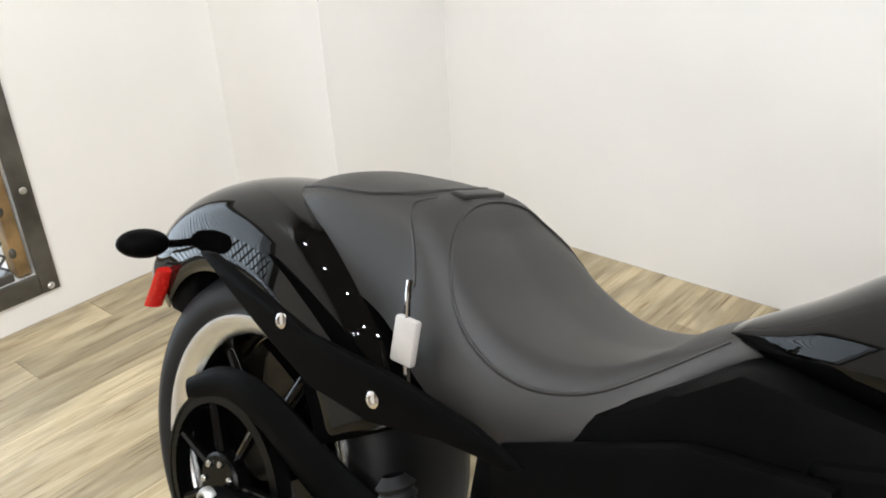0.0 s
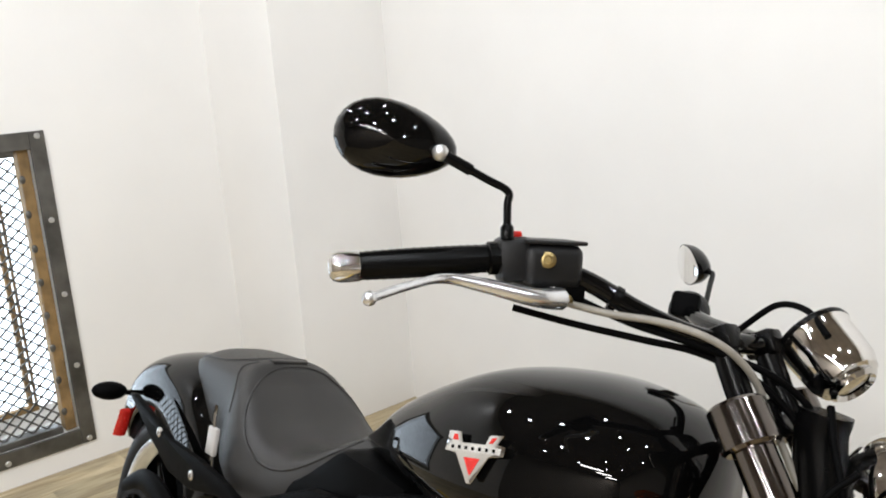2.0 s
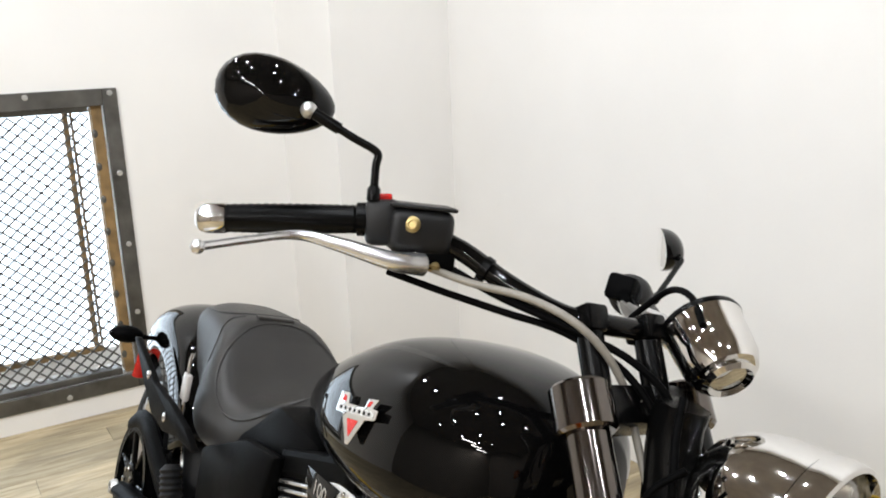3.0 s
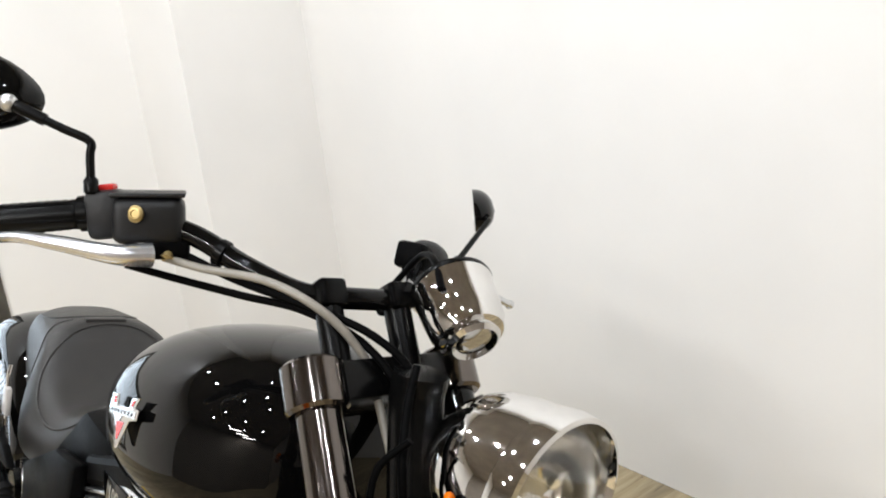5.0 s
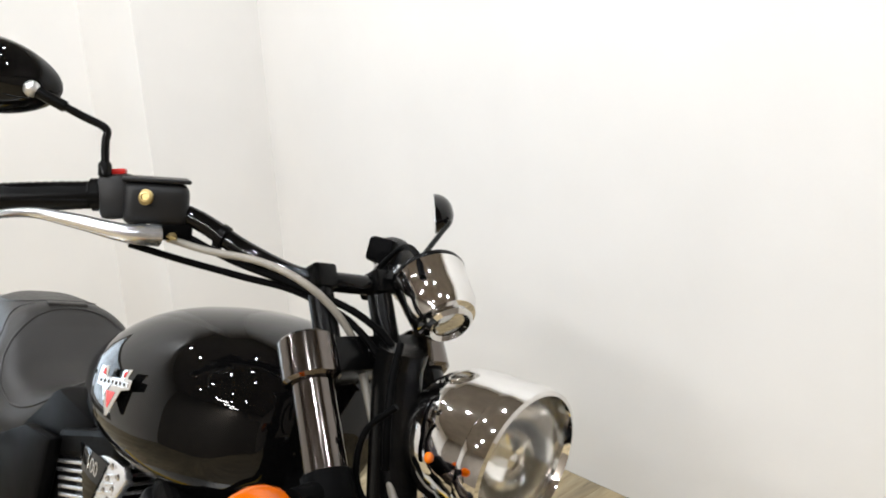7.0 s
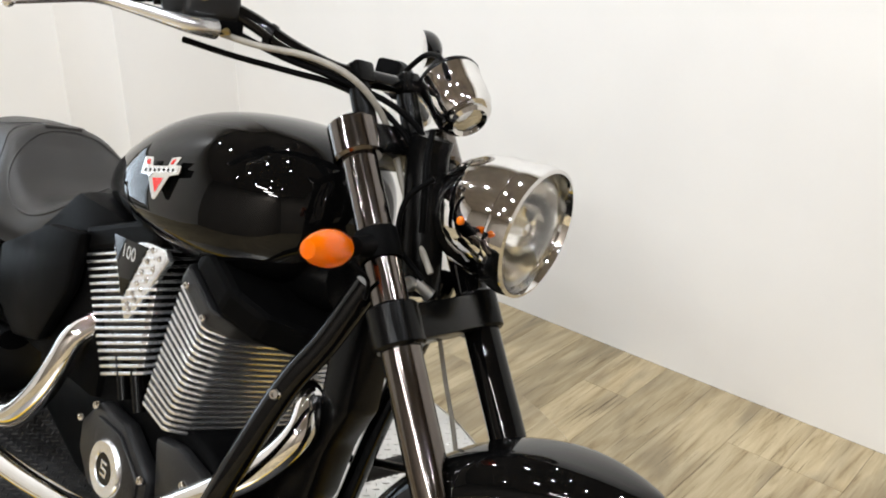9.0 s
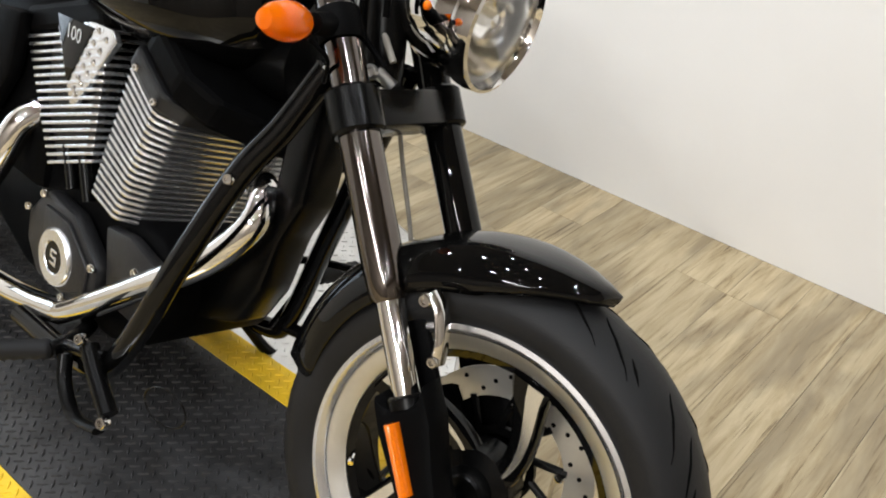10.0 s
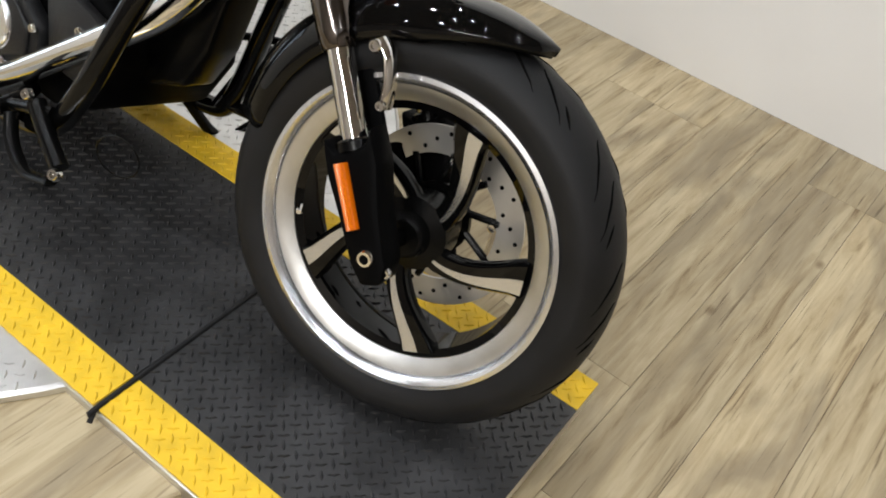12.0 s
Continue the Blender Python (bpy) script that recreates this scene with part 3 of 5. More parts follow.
FLEN = (FT - FB).length
for side in (0, 1):
    leg = new("fork_leg")
    leg.parent = bike
    part("slider", tube([fork(0.10, side), fork(0.34, side)], 0.0185, 24), CHROME, leg, "polished chrome fork tube")
    part("lower_tube", lathe([(0.021, 0.262), (0.0245, 0.268), (0.0265, 0.285), (0.0275, 0.32), (0.0275, 0.50), (0.0255, 0.53), (0.0255, FLEN - 0.02), (1e-6, FLEN - 0.02)], axis_frame(fork(0, side), U), 32), FORKTUBE if side == 0 else GLOSS, leg, "smoky dark chrome upper fork tube" if side == 0 else "gloss black upper fork tube")
    # fork foot with reflector
    sgn = -1 if side == 0 else 1
    foot = Matrix((WFWD, U, -NSTEER)).transposed().to_4x4()
    foot.translation = fork(0, side) + NSTEER * 0.026
    part("fork_foot", plate([(-0.036, 0.158), (-0.038, 0.11), (-0.031, 0.05), (-0.026, -0.01), (-0.016, -0.040), (0.014, -0.044), (0.026, -0.02), (0.030, 0.05), (0.040, 0.11), (0.038, 0.16), (0.024, 0.136), (-0.020, 0.136)], foot, 0.052, 0.007), BLACKMATT, leg, "satin black cast fork foot")
    part("foot_collar", lathe([(0.0195, 0.128), (0.027, 0.130), (0.027, 0.142), (0.0215, 0.146), (0.0195, 0.146)], axis_frame(fork(0, side), U), 24), BLACK, leg)
    bm = bmesh.new()
    out = NSTEER * sgn * 0.0315 - WFWD * 0.008
    add_tube(bm, [fork(0.122, side) + out, fork(0.035, side) + out * 0.92], 0.0125, 12, flat=0.55)
    part("reflector", bm, AMBERSOLID, leg, "amber side reflector")
    bm = bmesh.new()
    bolt_head(bm, fork(-0.005, side) + NSTEER * sgn * 0.018, NSTEER * sgn, 0.0135, 0.012)
    part("axle_bolt", bm, CHROME, leg)
bm = bmesh.new()
add_tube(bm, [fork(-0.005, 0), fork(-0.005, 1)], 0.012, 16)
part("front_axle", bm, BLACK, bike)


def clamp(name, s0, s1, r, mat, bridge=0.03, ring_mat=None):
    yoke = new(name)
    yoke.parent = bike
    for sd in (0, 1):
        part("clamp_ring", disc(axis_frame(fork(s0, sd), U), r, s1 - s0, 0.004, 32), ring_mat or mat, yoke)
    bm2 = bmesh.new()
    m = Matrix((WFWD, NSTEER, U)).transposed().to_4x4()
    m.translation = fork((s0 + s1) / 2, 0.5)
    add_box(bm2, (-bridge - 0.012, -SPAN / 2 + 0.012, -(s1 - s0) / 2 + 0.004), (bridge - 0.005, SPAN / 2 - 0.012, (s1 - s0) / 2 - 0.004), 0.006, m)
    return part("bridge", bm2, mat, yoke)


clamp("lower_yoke", 0.475, 0.535, 0.036, BLACK)
clamp("upper_yoke", 0.752, FLEN - 0.012, 0.036, BLACK, 0.028, FORKTUBE)

# front fender
fend = []
for k in range(25):
    a = radians(74 + 96 * k / 24)
    s = k / 24
    rr = 0.302 + 0.014 * math.sin(s * math.pi) + 0.014 * (1 - s) ** 3
    w = 0.076 - 0.012 * abs(s - 0.5) ** 2 * 4
    if s < 0.2:
        w *= 0.12 + 0.88 * math.sqrt(s / 0.2)
    side = 0.05 if s > 0.3 else 0.005 + 0.045 * s / 0.3
    ring = []
    for j in range(17):
        q = -1 + 2 * j / 16
        ring.append((math.copysign(w * min(1, abs(q) * 1.15) if abs(q) < 0.87 else w, q), (rr + 0.012) - 0.010 * q * q - (side * max(0, abs(q) - 0.6) / 0.4) ** 1.0))
    fend.append([(a, lat, r) for lat, r in ring])
FH = NSTEER.cross(V(0, 0, 1)).normalized()


def fender_point(a, lat, r):
    up = FH.cross(NSTEER).normalized()
    if up.z < 0:
        up = -up
    return FW + (FH * math.cos(a) + up * math.sin(a)) * r + NSTEER * lat


bm = loft([[fender_point(*p) for p in ring] for ring in fend])
fo = part("front_fender", bm, GLOSS, bike, "gloss black front mudguard", angle=60)
sm = fo.modifiers.new("thick", "SOLIDIFY")
sm.thickness, sm.offset = 0.003, -1

# headlight
HD = V(0.98, 0.16, -0.09).normalized()
HL = V(-0.245, 0.11, 0.852) - HD * 0.085
hm = axis_frame(HL, HD) @ Matrix.Scale(1.06, 4)
hl = new("headlight")
hl.parent = bike
part("shell", lathe([(1e-6, -0.062), (0.02, -0.061), (0.04, -0.056), (0.058, -0.045), (0.072, -0.028), (0.082, -0.006), (0.0875, 0.02), (0.0895, 0.045), (0.0895, 0.06)], hm, 64), CHROME, hl, "polished chrome headlight bucket")
part("trim_ring", lathe([(0.0885, 0.06), (0.092, 0.062), (0.094, 0.075), (0.092, 0.092), (0.087, 0.094), (0.083, 0.085), (0.081, 0.072)], hm, 64), CHROME, hl, "chrome trim ring")
part("reflector_bowl", lathe([(0.081, 0.071), (0.07, 0.045), (0.045, 0.012), (0.02, -0.005), (1e-6, -0.008)], hm, 48), BOWL, hl)
part("lens", lathe([(0.0825, 0.078), (0.07, 0.086), (0.045, 0.092), (0.02, 0.095), (1e-6, 0.0955), (1e-6, 0.0925), (0.02, 0.092), (0.045, 0.089), (0.07, 0.083), (0.0815, 0.075)], hm, 48), GLASS, hl, "clear glass headlight lens").visible_shadow = False
bm = bmesh.new()
add_lathe(bm, [(1e-6, 0.032), (0.008, 0.03), (0.009, 0.01), (0.006, -0.006)], hm, 20)
part("bulb_shield", bm, CHROME, hl)
# orange reflection in the chrome, modelled as a solid amber dot
bm = bmesh.new()
add_sphere(bm, hm @ V(-0.0885, -0.006, 0.022), (0.0055, 0.004, 0.0065))
part("orange_reflection", bm, AMBERSOLID, hl, "small orange reflection spot on the headlight bucket")

# speedometer
GC = V(-0.440, 0.113, 1.010)
GD = V(-0.80, 0.11, 0.59).normalized()
gm = axis_frame(GC, GD)
gm = gm @ Matrix.Translation((0, 0, 0.04)) @ Matrix.Scale(0.94, 4) @ Matrix.Translation((0, 0, -0.04))
ga = new("speedometer")
ga.parent = bike
part("bucket", lathe([(1e-6, -0.05), (0.028, -0.049), (0.043, -0.042), (0.050, -0.026), (0.0525, 0.0), (0.0535, 0.03), (0.056, 0.034), (0.056, 0.04), (0.052, 0.044)], gm, 56), CHROME, ga, "chrome speedometer bucket")
part("dial", disc(gm @ Matrix.Translation((0, 0, 0.034)), 0.0515, 0.004, 0.0005, 40), BLACKMATT, ga)
part("bezel", lathe([(0.0565, 0.036), (0.057, 0.039), (0.0555, 0.0445), (0.051, 0.0445), (0.05, 0.04)], gm, 48), BLACK, ga, "black bezel ring")
bm = bmesh.new()
add_lathe(bm, [(0.024, -0.050), (0.03, -0.055), (0.036, -0.050), (0.03, -0.046)], gm, 32, closed=True)
part("rear_cap", bm, CHROME, ga)

# handlebar
bm = bmesh.new()
RB = [(-0.507, 0.06, 1.012), (-0.517, -0.03, 1.012), (-0.545, -0.06, 1.014), (-0.60, -0.10, 1.032), (-0.66, -0.155, 1.062), (-0.715, -0.245, 1.07), (-0.815, -0.415, 1.028)]
LB = [(-0.487, -0.045, 1.033), (-0.52, 0.06, 1.03), (-0.56, 0.115, 1.012), (-0.67, 0.19, 1.015), (-0.76, 0.265, 1.025), (-0.80, 0.33, 1.018), (-0.89, 0.50, 0.96)]
add_tube(bm, [*reversed(LB[2:]), *RB], 0.0135, 16)
part("handlebar", bm, GLOSS, bike, "gloss black handlebar")
for y, x in ((-0.03, -0.517), (0.06, -0.507)):
    bm = bmesh.new()
    add_tube(bm, [(x + 0.055, y + 0.002, 0.92), (x + 0.004, y, 1.006)], 0.017, 16)
    m = axis_frame((x, y, 1.012), (-0.5, 0, 0.86))
    add_box(bm, (-0.018, -0.022, -0.016), (0.018, 0.022, 0.018), 0.006, m)
    part("riser", bm, BLACK, bike)


def grip_set(base, end, name):
    ax = (Vector(end) - Vector(base))
    ln = ax.length
    g = new(name)
    g.parent = bike
    m = axis_frame(base, ax)
    prof = []
    for k in range(34):
        h = 0.003 + (ln - 0.035) * k / 33
        prof.append((0.0175 + 0.0012 * math.sin(math.pi * k / 33) + (0.0008 if k % 2 else 0), h))
    part("rubber_grip", lathe([(0.016, 0.001), *prof, (0.016, prof[-1][1] + 0.001)], m, 28), BLACK, g)
    part("end_cap", lathe([(0.0175, ln - 0.033), (0.0195, ln - 0.03), (0.0195, ln - 0.008), (0.017, ln + 0.001), (0.011, ln + 0.006), (1e-6, ln + 0.007)], m, 28), CHROME, g, "chrome grip end cap")
    part("collar", lathe([(0.019, -0.012), (0.0215, -0.01), (0.0215, 0.002), (0.018, 0.004)], m, 28), BLACK, g)
    return g


grip_set((-0.722, -0.258, 1.068), (-0.82, -0.425, 1.026), "right_grip")
grip_set((-0.80, 0.34, 1.016), (-0.895, 0.515, 0.953), "left_grip")
GA = (V(-0.82, -0.425, 1.026) - V(-0.722, -0.258, 1.068)).normalized()
# switch housing, master cylinder and lever on the right
sw = new("right_switch")
sw.parent = bike
m = axis_frame((-0.722, -0.258, 1.068), GA)
bm = bmesh.new()
add_box(bm, (-0.024, -0.032, -0.052), (0.024, 0.026, -0.008), 0.009, m)
part("housing", bm, CASEBLACK, sw)
bm = bmesh.new()
add_box(bm, (-0.012, 0.024, -0.042), (0.010, 0.033, -0.018), 0.003, m)
part("kill_button", bm, RED, sw, "red rocker button")
res = new("brake_reservoir")
res.parent = bike
m2 = axis_frame((-0.690, -0.187, 1.076), (-0.35, -0.93, -0.11))
bm = bmesh.new()
add_box(bm, (-0.034, -0.034, -0.040), (0.034, 0.0235, 0.044), 0.014, m2, 4)
part("body", bm, CASEBLACK, res)
bm = bmesh.new()
add_box(bm, (-0.0345, 0.0228, -0.041), (0.0345, 0.0285, 0.045), 0.0028, m2)
part("cap", bm, CASEBLACK, res)
bm = bmesh.new()
SGN = V(0.72, -0.69, 0.05).normalized()
lev = new("brake_lever")
lev.parent = bike
bm = bmesh.new()
LV = [(-0.652, -0.195, 1.032), (-0.656, -0.236, 1.030), (-0.690, -0.290, 1.035), (-0.714, -0.337, 1.036), (-0.705, -0.400, 1.022), (-0.684, -0.464, 1.007)]
add_tube(bm, LV, lambda s: 0.0185 - 0.0120 * min(1, s * 1.45), 12, flat=0.8)
add_sphere(bm, LV[-1], (0.0085, 0.0085, 0.0085), seg=14, rings=8)
part("blade", bm, ALU, lev, "polished alloy lever blade")
bm = bmesh.new()
bolt_head(bm, (-0.655, -0.205, 1.038), (0.2, -0.3, 0.9), 0.008, 0.007)
part("pivot_bolt", bm, CHROME, lev)
bm = bmesh.new()
bolt_head(bm, V(-0.664, -0.2135, 1.078), SGN, 0.0105, 0.004)
part("sight_glass", bm, BRASS, res, "round brass sight glass")


def mirror(base, bend, ball, centre, long_dir, face_dir, name, size=1.0):
    o = new(name)
    o.parent = bike
    bm2 = bmesh.new()
    add_tube(bm2, [base, V(*base).lerp(V(*bend), 0.7), bend, V(*bend).lerp(V(*ball), 0.35), ball], 0.0052, 12)
    add_lathe(bm2, [(0.0052, 0.0), (0.0085, 0.002), (0.0085, 0.016), (0.006, 0.02)], axis_frame(base, V(*bend) - V(*base)), 14)
    add_tube(bm2, [V(*bend).lerp(V(*ball), 0.55), ball], 0.0075, 12)
    part("stem", bm2, BLACK, o)
    ld, fd = V(*long_dir).normalized(), V(*face_dir).normalized()
    fd = (fd - ld * fd.dot(ld)).normalized()
    hd = fd.cross(ld).normalized()
    rings = []
    n = 28
    for i in range(10):
        t = i / 9
        sc = math.sqrt(max(0, 1 - (1 - t) ** 2.2))
        ring = []
        for k in range(n):
            a = 2 * math.pi * k / n
            lx = size * 0.080 * math.cos(a) * sc
            ly = size * 0.049 * math.sin(a) * sc * (1.0 + 0.2 * math.cos(a))
            ring.append(V(*centre) + ld * lx + hd * ly + fd * size * (-0.036 + 0.05 * t))
        rings.append(ring)
    bm2 = loft(rings, True)
    part("shell", bm2, GLOSS, o, "gloss black mirror housing", angle=70)
    rings2 = [[V(*centre) + (p - V(*centre)) * 0.95 + fd * 0.0018 for p in rings[-1]], [V(*centre) + (p - V(*centre)) * 0.94 + fd * 0.0024 for p in rings[-1]]]
    part("glass", loft(rings2, True), MIRROR, o)
    bm2 = bmesh.new()
    add_sphere(bm2, ball, (0.0105, 0.0105, 0.0105), seg=16, rings=10)
    part("ball_joint", bm2, CAST, o)
    return o


mirror((-0.699, -0.256, 1.094), (-0.706, -0.262, 1.155), (-0.751, -0.343, 1.187), (-0.808, -0.372, 1.196), (-0.60, -0.79, 0.05), (-0.75, 0.62, 0.08), "right_mirror")
mirror((-0.80, 0.375, 1.02), (-0.865, 0.49, 1.096), (-0.892, 0.50, 1.104), (-0.930, 0.520, 1.108), (-0.8, 0.57, 0.18), (-0.65, -0.72, -0.19), "left_mirror", 0.82)
ls = new("left_switch")
ls.parent = bike
m = axis_frame((-0.795, 0.325, 1.018), (-0.47, 0.87, -0.2))
part("housing", lathe([(1e-6, -0.060), (0.026, -0.058), (0.034, -0.048), (0.036, -0.030), (0.034, -0.012), (0.024, -0.004), (1e-6, -0.003)], m, 28), CASEBLACK, ls, "rounded black switch housing")
part("perch", box((-0.02, -0.02, -0.095), (0.028, 0.024, -0.06), 0.008, m), BLACKMATT, ls)
bm = bmesh.new()
add_tube(bm, [(-0.735, 0.27, 1.01), (-0.72, 0.33, 1.0), (-0.755, 0.43, 0.975), (-0.785, 0.50, 0.955)], lambda s: 0.009 - 0.003 * s, 10)
add_sphere(bm, (-0.785, 0.50, 0.955), (0.0085,) * 3, seg=12, rings=8)
part("clutch_lever", bm, ALU, bike, "polished alloy clutch lever")

# tank
XT = [-1.23, -1.16, -1.08, -0.98, -0.88, -0.78, -0.68, -0.59, -0.535]
ZT = [0.690, 0.738, 0.800, 0.855, 0.897, 0.917, 0.921, 0.905, 0.865]
ZB = [0.672, 0.662, 0.655, 0.648, 0.640, 0.637, 0.642, 0.665, 0.71]
HW = [0.045, 0.088, 0.130, 0.166, 0.190, 0.196, 0.184, 0.148, 0.090]
YC = 0.035


def tank_ring(x, zt, zb, hw, n=36):
    ring = []
    for k in range(n):
        a = 2 * math.pi * k / n
        ca, sa = math.cos(a), math.sin(a)
        zm = zb + (zt - zb) * 0.42
        y = math.copysign(abs(ca) ** 0.82, ca) * hw
        z = zm + (math.copysign(abs(sa) ** 0.82, sa) * ((zt - zm) if sa > 0 else (zm - zb)))
        ring.append((x, YC + y, z))
    return ring


zt_t, zb_t, hw_t = lerp_table(XT, ZT, 5), lerp_table(XT, ZB, 5), lerp_table(XT, HW, 5)
rings = [tank_ring(a[0], a[1], b_[1], c_[1]) for a, b_, c_ in zip(zt_t, zb_t, hw_t)]
tank = part("tank", loft(rings, True), GLOSS, bike, "gloss black teardrop fuel tank", angle=80)
# raised oval with badge
SIDE_N = V(-0.02, -0.985, 0.17).normalized()
bd = axis_frame((-0.786, -0.1655, 0.791), SIDE_N, (-0.2, 0, 0.98)) @ Matrix.Diagonal((1.2, 0.88, 1, 1))


def badge(m, parent):
    s = 0.00095
    o = part("badge", plate([(-48 * s, 14 * s), (-46 * s, 34 * s), (-24 * s, 34 * s), (-20 * s, 16 * s), (20 * s, 16 * s), (26 * s, 32 * s), (50 * s, 34 * s), (40 * s, 18 * s), (54 * s, 16 * s), (52 * s, 0), (28 * s, -4 * s), (4 * s, -50 * s), (-4 * s, -50 * s), (-30 * s, -2 * s), (-50 * s, 0)], m, 0.0022, 0.0005), CHROME, parent, "chrome winged triangular badge with red enamel")
    part("red_field", plate([(-14 * s, -8 * s), (14 * s, -8 * s), (1 * s, -36 * s), (-1 * s, -36 * s)], m @ Matrix.Translation((0, 0, 0.0021)), 0.0008), RED, o)
    part("red_wing", plate([(-38 * s, 19 * s), (-36 * s, 29 * s), (-30 * s, 29 * s), (-28 * s, 19 * s)], m @ Matrix.Translation((0, 0, 0.0021)), 0.0008), RED, o)
    part("red_wing", plate([(26 * s, 19 * s), (31 * s, 28 * s), (38 * s, 29 * s), (32 * s, 19 * s)], m @ Matrix.Translation((0, 0, 0.0021)), 0.0008), RED, o)
    part("name_bar", plate([(-44 * s, 2 * s), (-43 * s, 13 * s), (48 * s, 13 * s), (47 * s, 2 * s)], m @ Matrix.Translation((0, 0, 0.0021)), 0.0008), LETTER, o)
    for k in range(7):
        x = -36 + 12 * k
        part("name_stroke", plate([((x - 2.2) * s, 4.5 * s), ((x - 2.2) * s, 10.5 * s), ((x + 2.2) * s, 10.5 * s), ((x + 2.2) * s, 4.5 * s)], m @ Matrix.Translation((0, 0, 0.0028)), 0.0005), BLACKMATT, o)


badge(bd, bike)

# seat
XS = [-1.985, -1.93, -1.85, -1.76, -1.68, -1.625, -1.57, -1.50, -1.42, -1.34, -1.27, -1.185]
ZS = [0.650, 0.695, 0.724, 0.734, 0.737, 0.733, 0.693, 0.640, 0.614, 0.624, 0.664, 0.716]
BS = [0.615, 0.605, 0.600, 0.592, 0.580, 0.562, 0.538, 0.512, 0.500, 0.522, 0.576, 0.655]
WS = [0.060, 0.105, 0.130, 0.142, 0.150, 0.160, 0.182, 0.194, 0.186, 0.168, 0.128, 0.055]
SYC = 0.05
st, sb, swd = lerp_table(XS, ZS, 5), lerp_table(XS, BS, 5), lerp_table(XS, WS, 5)
rings = []
for a, b_, c_ in zip(st, sb, swd):
    x, zt, zb, hw = a[0], a[1], b_[1], c_[1]
    ring = []
    for k in range(33):
        q = -1 + 2 * k / 32
        aq = abs(q)
        if aq < 0.62:
            u = aq / 0.62
            y, z = hw * 0.80 * u, zt - (zt - zb) * 0.22 * u ** 3
            if -1.60 < x < -1.28:
                z -= 0.012 * (1 - u * u) - 0.006 * u
        else:
            u = (aq - 0.62) / 0.38
            y, z = hw * (0.80 + 0.20 * math.sin(u * math.pi / 2)), zt - (zt - zb) * (0.22 + 0.78 * u ** 1.25)
        ring.append((x, SYC + math.copysign(y, q), z))
    rings.append(ring)
def seat_at(x, q):
    """The seat's surface at x, q = -1 (right edge) to 1."""
    i = min(range(len(rings)), key=lambda k: abs(rings[k][0][0] - x))
    if rings[i][0][0] > x or i == len(rings) - 1:
        i = max(0, i - 1)
    f = (x - rings[i][0][0]) / (rings[i + 1][0][0] - rings[i][0][0])
    u = (q + 1) * 16
    j = min(31, int(u))
    g = u - j
    mixp = lambda r: Vector(r[j]).lerp(Vector(r[j + 1]), g)
    return mixp(rings[i]).lerp(mixp(rings[i + 1]), f)


seat_lines = [[(-1.225, 0.62), (-1.28, 0.70), (-1.37, 0.73), (-1.45, 0.72), (-1.525, 0.66), (-1.575, 0.54), (-1.605, 0.36), (-1.618, 0.0)],
              [(-1.66, 0.0), (-1.67, 0.24), (-1.70, 0.42), (-1.76, 0.54), (-1.85, 0.58), (-1.93, 0.54), (-1.965, 0.3), (-1.972, 0.0)]]
seat = part("seat", loft(rings), VINYL, bike, "black vinyl step seat with piped edges", angle=75)

for ln in seat_lines:
    full = [(x, -q) for x, q in reversed(ln)] + ln[1:] if ln[0][1] == 0.0 else [(x, -q) for x, q in ln] + [(x, q) for x, q in reversed(ln[:-1])]
    pts = smooth_line([(x, q, 0) for x, q in full], 6)
    bm = bmesh.new()
    add_tube(bm, [seat_at(p.x, p.y) + V(0, 0, 0.0005) for p in pts], 0.0026, 8, n=1)
    part("piping", bm, VINYL, seat, "raised piped seam")
bm = bmesh.new()
pts = smooth_line([(-1.60, -0.80, 0), (-1.655, -0.62, 0), (-1.675, -0.50, 0), (-1.66, -0.36, 0)], 6)
add_tube(bm, [seat_at(p.x, p.y) + V(0, 0, 0.0003) for p in pts], 0.0022, 8, n=1)
part("piping", bm, VINYL, seat, "raised piped seam")
bm = bmesh.new()
add_box(bm, (-1.655, 0.0, 0.731), (-1.628, 0.09, 0.740), 0.003)
part("strap_tab", bm, VINYL, seat)

# rear fender
RW = V(-1.918, 0.025, 0.238)
rings = []
for k in range(31):
    s = k / 30
    a = radians(32 + 119 * s)
    rr = 0.392 + 0.045 * s + 0.013 * math.sin(math.pi * s)
    w = 0.158 - 0.065 * s ** 3
    ring = []
    for j in range(21):
        q = -1 + 2 * j / 20
        aq = abs(q)
        if aq < 0.7:
            u = aq / 0.7
            lat, r = w * math.sin(u * 1.35) / math.sin(1.35) * 0.97, rr + 0.02 - 0.055 * u * u
        else:
            u = (aq - 0.7) / 0.3
            lat, r = w * (0.97 + 0.03 * u), rr - 0.035 - (0.125 - 0.05 * s) * u
        ring.append(RW + V(math.cos(a) * r * 1.02, math.copysign(lat, q), math.sin(a) * r))
    rings.append(ring)
rf = part("rear_fender", loft(rings), GLOSS, bike, "gloss black rear mudguard", angle=75)
sm = rf.modifiers.new("thick", "SOLIDIFY")
sm.thickness, sm.offset = 0.003, -1

